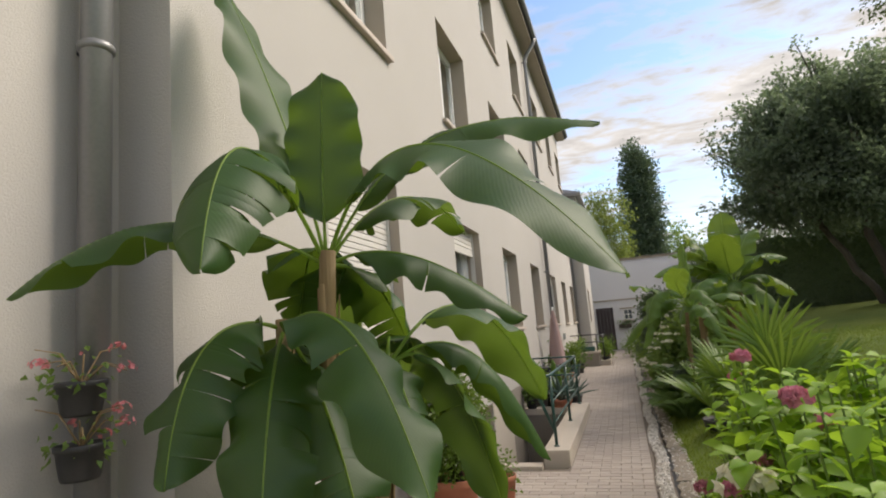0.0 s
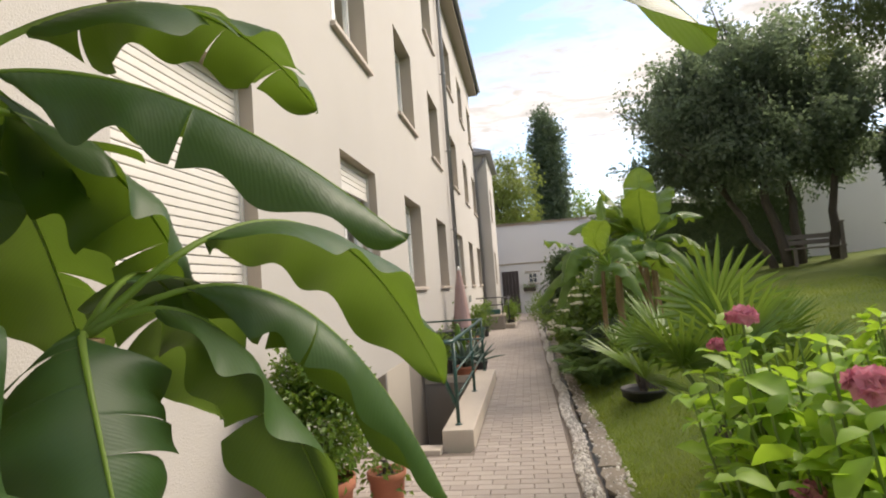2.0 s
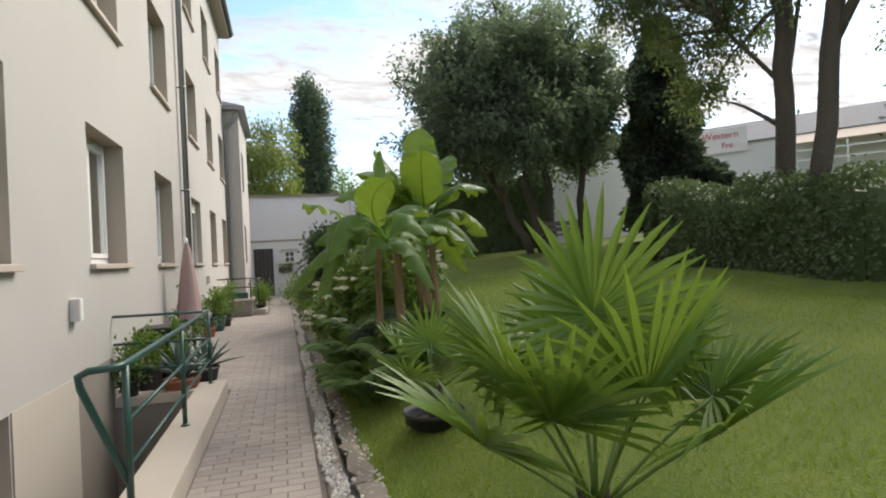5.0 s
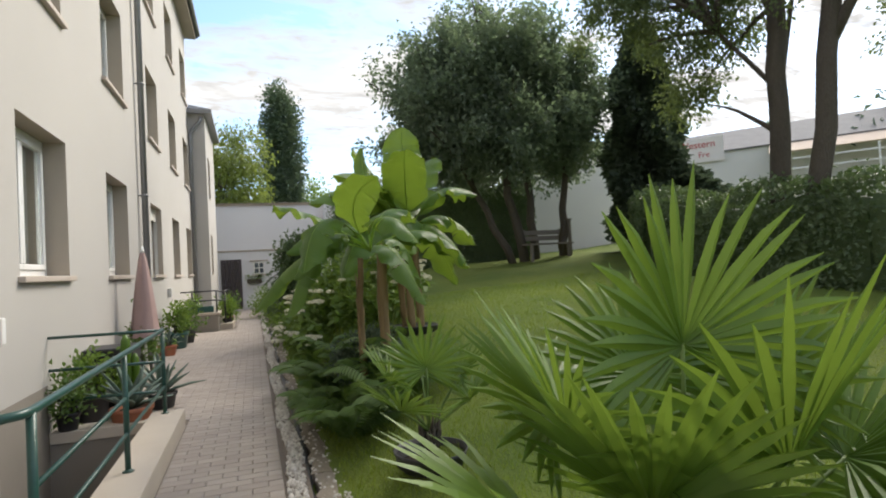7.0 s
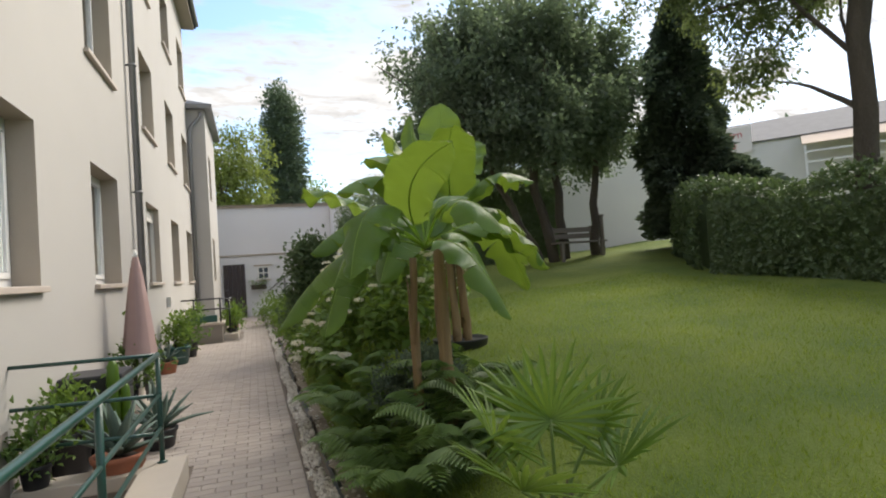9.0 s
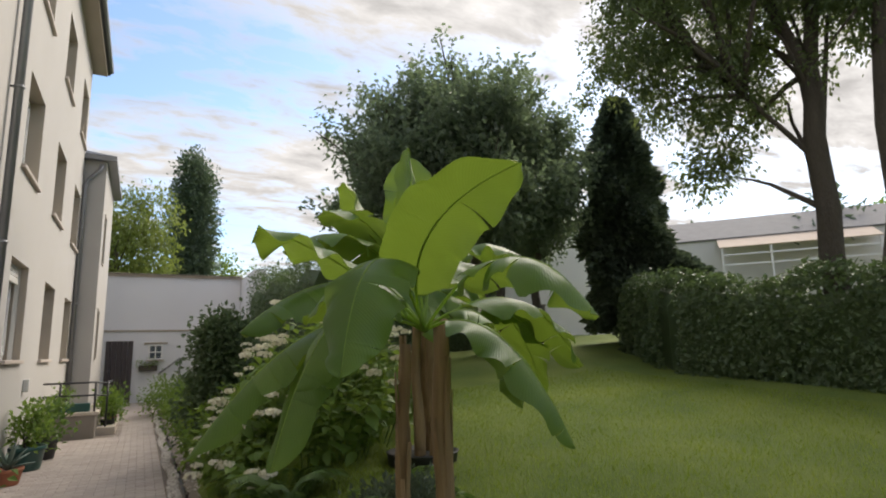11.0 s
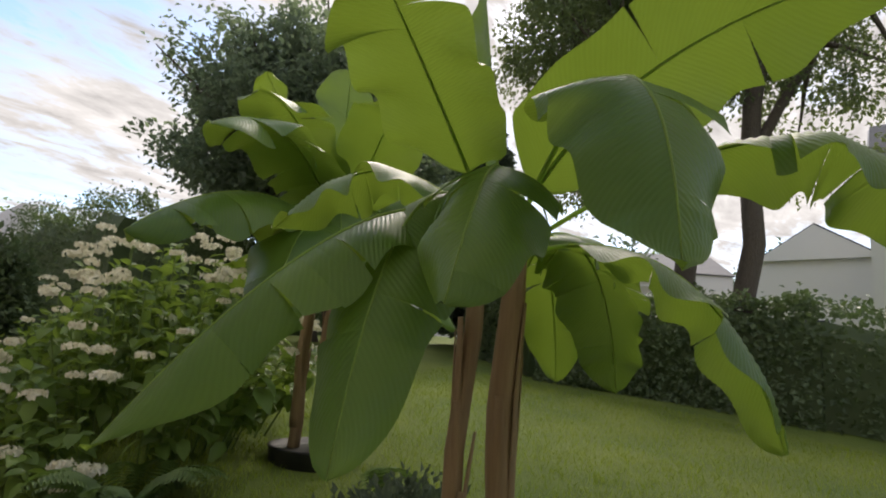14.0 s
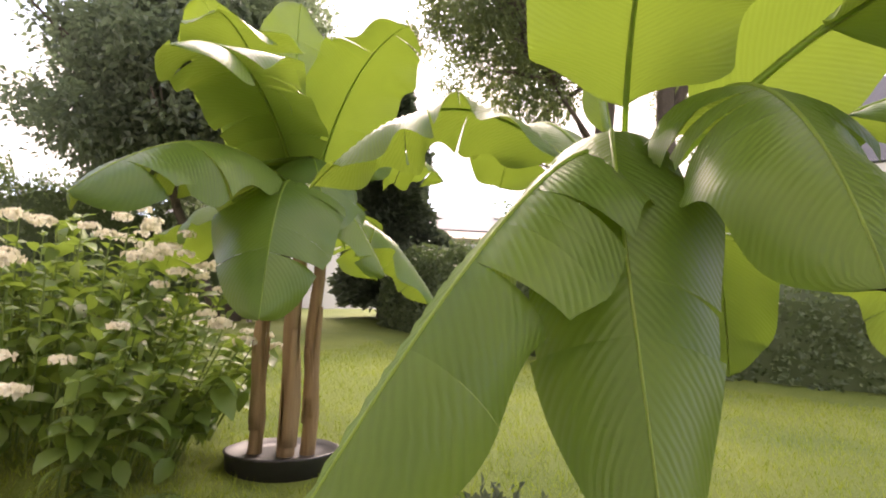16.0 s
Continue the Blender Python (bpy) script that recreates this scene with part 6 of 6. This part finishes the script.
far = ((6.5, 60, 6.2, 4.0), (11, 55, 5.2, 4.2), (16, 50, 5.0, 4.5), (22, 46, 5.0, 4.5), (28, 40, 5.2, 4.5), (30, 30, 5.2, 4.0), (33, 22, 5.6, 4.2), (33, 14, 5.4, 3.6), (36, 4, 6.0, 4.0), (20, 33, 4.6, 3.6), (13, 38, 4.4, 3.4), (36, -8, 6.0, 4.5), (34, -20, 6.0, 4.5), (-2, 62, 7, 5), (24, 18.5, 4.6, 2.6))
for i, (x, y, h, r) in enumerate(far):
    h *= 1.75 if i < 2 else 1.5
    tree("distant_tree", "hazy green broadleaf tree far beyond the garden", "tree", (x, y, 0), [((0, 0, 0), (x, y, h * 0.8), 0.25, 0.08)],
         dome((x, y, h * 0.62), (r, r * 0.8, h * 0.48), 8, 930 + i, 0.36), 3400, 0.34, POPLAR if i % 3 else SHRUB, 950 + i, 8, 0.1, 0.4, "distant trees")


# ---- things by the facade ----
def lamp_box(y):
    ob = thing("wall_lamp", "small white box lamp with a grey front on the facade", "wall lamp")
    part("housing", boxm(FX - 0.01, FX + 0.07, y, y + 0.09, 1.0, 1.19, 0.012), PVC, ob)
    part("front", boxm(FX, FX + 0.08, y - 0.03, y - 0.001, 1.0, 1.19, 0.008), SHUTTER, ob, "pale grey front plate")


lamp_box(8.66)
lamp_box(17.3)


def parasol(x, y):
    ob = thing("parasol", "closed dusty pink parasol standing by the facade", "parasol")
    part("pole", tube(bmesh.new(), [(x, y, 0.0), (x, y, 1.84)], 0.018, 10), PVC, ob, smooth=True)
    bm = bmesh.new()
    rows = []
    for i in range(9):
        t = i / 8
        r = 0.025 + 0.125 * t ** 0.8
        rows.append([bm.verts.new((x + r * (1 + 0.28 * math.cos(k * math.pi)) * math.cos(k * math.pi / 8), y + r * (1 + 0.28 * math.cos(k * math.pi)) * math.sin(k * math.pi / 8), 1.78 - 1.16 * t)) for k in range(16)])
    for a, b in zip(rows, rows[1:]):
        for k in range(16):
            bm.faces.new((a[k], a[(k + 1) % 16], b[(k + 1) % 16], b[k]))
    part("canopy", bm, PARASOL, ob, "dusty pink folded canopy", smooth=True)
    part("finial", lathe(bmesh.new(), [(0.02, 0), (0.026, 0.03), (0.008, 0.09)], (x, y, 1.78), 10), PVC, ob, smooth=True)
    part("stand", lathe(bmesh.new(), [(0.22, 0.0), (0.22, 0.05), (0.05, 0.08), (0.03, 0.25)], (x, y, 0.0), 20), KERB, ob, smooth=True)


parasol(-1.50, 12.6)


def agave(x, y, z, r, n, seed, pot_r, pot_mat, label):
    ob = thing("potted_agave", label, "potted plant", "pots on the ledge")
    pot_body(ob, (x, y, z), pot_r, pot_r * 1.15, pot_mat)
    rng = random.Random(seed)
    h0 = z + pot_r * 1.05
    for k in range(n):
        a = k * 2.4
        e = 0.35 + 1.0 * k / n
        ln = r * rng.uniform(0.8, 1.15)
        d = Vector((math.cos(a) * math.cos(e), math.sin(a) * math.cos(e), math.sin(e)))
        s = d.cross(Vector((0, 0, 1))).normalized()
        up = s.cross(d)
        bm = bmesh.new()
        rows = []
        for t, w in ((0, 0.5), (0.3, 1.0), (0.65, 0.75), (1.0, 0.04)):
            c = Vector((x, y, h0)) + d * ln * t - Vector((0, 0, 0.16 * ln * t * t * (1.2 - e)))
            ww = 0.035 * w * r / 0.4
            rows.append([bm.verts.new(c - s * ww + up * ww * 0.5), bm.verts.new(c - up * ww * 0.15), bm.verts.new(c + s * ww + up * ww * 0.5)])
        for p, q in zip(rows, rows[1:]):
            bm.faces.new((p[0], p[1], q[1], q[0])); bm.faces.new((p[1], p[2], q[2], q[1]))
        bm.normal_update()
        bmesh.ops.solidify(bm, geom=bm.faces[:], thickness=0.006)
        part("leaf", bm, AGAVE, ob, smooth=True)


agave(-1.20, 9.95, 0.0, 0.46, 18, 1, 0.19, TERRACOTTA, "spiky grey-green agave in a round terracotta bowl")
agave(-1.05, 10.75, 0.0, 0.42, 16, 2, 0.15, POT_BLACK, "spiky agave in a black pot by the railing")
agave(-1.60, 15.3, 0.0, 0.34, 14, 3, 0.17, TERRACOTTA, "small palm-like agave in a terracotta pot")


def cactus(x, y, z, h):
    ob = thing("cactus", "tall jointed green cactus in a black pot", "potted plant", "pots on the ledge")
    pot_body(ob, (x, y, z), 0.12, 0.2, POT_BLACK)
    for dx, dy, hh, r in ((0, 0, h, 0.05), (0.08, 0.03, h * 0.7, 0.04), (-0.07, -0.02, h * 0.55, 0.04)):
        bm = bmesh.new()
        pts = [(x + dx, y + dy, z + 0.15 + hh * i / 10) for i in range(11)]
        tube(bm, pts, [r * (0.75 + 0.3 * abs(math.sin(i * 1.1))) for i in range(10)] + [0.01], 10)
        part("column", bm, LAUREL, ob, smooth=True)


cactus(-1.35, 10.55, 0.0, 0.70)
for i, (x, y, r, h, m) in enumerate(((-1.68, 9.80, 0.10, 0.16, POT_BLACK), (-1.62, 10.35, 0.16, 0.34, POT_BLACK), (-1.58, 12.75, 0.15, 0.3, POT_BLACK), (-1.55, 16.3, 0.22, 0.32, POT_GREEN), (-1.45, 17.2, 0.16, 0.28, POT_BLACK), (-0.78, 20.3, 0.13, 0.24, POT_BLACK), (-0.76, 21.2, 0.13, 0.24, TERRACOTTA))):
    z = 0.10 if y < 9.85 else 0.0
    p = shrub("potted_plant", "leafy green plant in a dark pot by the facade" if m is POT_BLACK else "leafy green plant in a glazed pot on the paving", "potted plant", (x, y, z + h * 0.8), ((0, 0, 0.15, 0.14, 0.14, 0.17), (0.03, 0.03, 0.28, 0.10, 0.10, 0.14)) if y < 12 else ((0, 0, 0.22, 0.18, 0.18, 0.24), (0.04, 0.03, 0.42, 0.14, 0.14, 0.2)), 420, 0.06 if y < 12 else 0.085, SHRUB if i % 2 else FERN, 680 + i, 4, -0.6, "pots on the paving")
    pot_body(p, (x, y, z), r, h, m)
crate = thing("plant_crate", "stack of black plastic crates behind the agave", "crate")
for i in range(4):
    part("crate", boxm(-1.78, -1.30, 10.62, 11.1, 0.18 * i, 0.18 * i + 0.165, 0.02), POT_BLACK, crate)


def second_stair():
    plain("stair_block", boxm(FX, -0.95, 19.40, 21.7, -0.06, 0.42, 0.012), RENDER_GREY, "raised rendered landing by the second entrance", "landing")
    plain("stair_slab", boxm(FX, -0.90, 19.36, 21.72, 0.421, 0.48, 0.01), KERB, "cream concrete slab on the landing", "slab")
    plain("kerb_side_2", boxm(-0.95, -0.62, 19.8, 21.8, -0.06, 0.14, 0.01), KERB, "cream concrete kerb by the second entrance", "kerb")
    ob = thing("railing", "dark iron tubular railing at the second landing", "railing")
    for x, y, z in ((-1.55, 19.44, 0.48), (-0.98, 19.44, 0.48), (-0.80, 19.95, 0.14)):
        part("post", tube(bmesh.new(), [(x, y, z), (x, y, 1.03)], 0.02, 10), IRON, ob, smooth=True)
    for z in (1.03, 0.79):
        part("rail", tube(bmesh.new(), [(FX, 19.44, z), (-0.98, 19.44, z), (-0.80, 19.95, z - 0.05), (-0.80, 21.6, z - 0.05)], 0.018, 10), IRON, ob, smooth=True)


second_stair()
trough = shrub("planter_trough", "dark blue plastic trough with a leafy plant on the landing", "planter", (-1.40, 19.62, 0.62), ((-0.1, 0, 0.14, 0.12, 0.08, 0.18),), 130, 0.07, SHRUB, 695, 3)
part("trough", boxm(-1.74, -1.06, 19.52, 19.72, 0.481, 0.64, 0.015), POT_GREEN, trough)


# ---- lawn blades ----
def lawn_blades():
    rng = np.random.default_rng(60)
    n = 60000
    y = 4.2 + 9.5 * rng.random(n) ** 1.1
    x = 0.46 + 6.0 * rng.random(n) ** 1.25
    keep = ~((np.abs(x - 1.91) < 0.3) & (np.abs(y - 10.98) < 0.3))
    x, y = x[keep], y[keep]
    z = np.array([lawn_z(a, b) for a, b in zip(x, y)])
    h = 0.022 + 0.03 * rng.random(len(x))
    a = rng.uniform(0, 6.28, len(x))
    lean = rng.normal(size=(len(x), 2)) * 0.02
    w = 0.0035
    V = np.stack([np.stack([x - w * np.cos(a), y - w * np.sin(a), z - 0.004], 1), np.stack([x + w * np.cos(a), y + w * np.sin(a), z - 0.004], 1), np.stack([x + lean[:, 0], y + lean[:, 1], z + h], 1)], axis=1).reshape(-1, 3)
    F = np.arange(len(x) * 3).reshape(-1, 3)
    ob = raw_part("grass", V.tolist(), F.tolist(), GRASS)
    tagged(ob, "short mown green grass blades of the lawn", "grass", kind="stuff")


lawn_blades()


make_path()
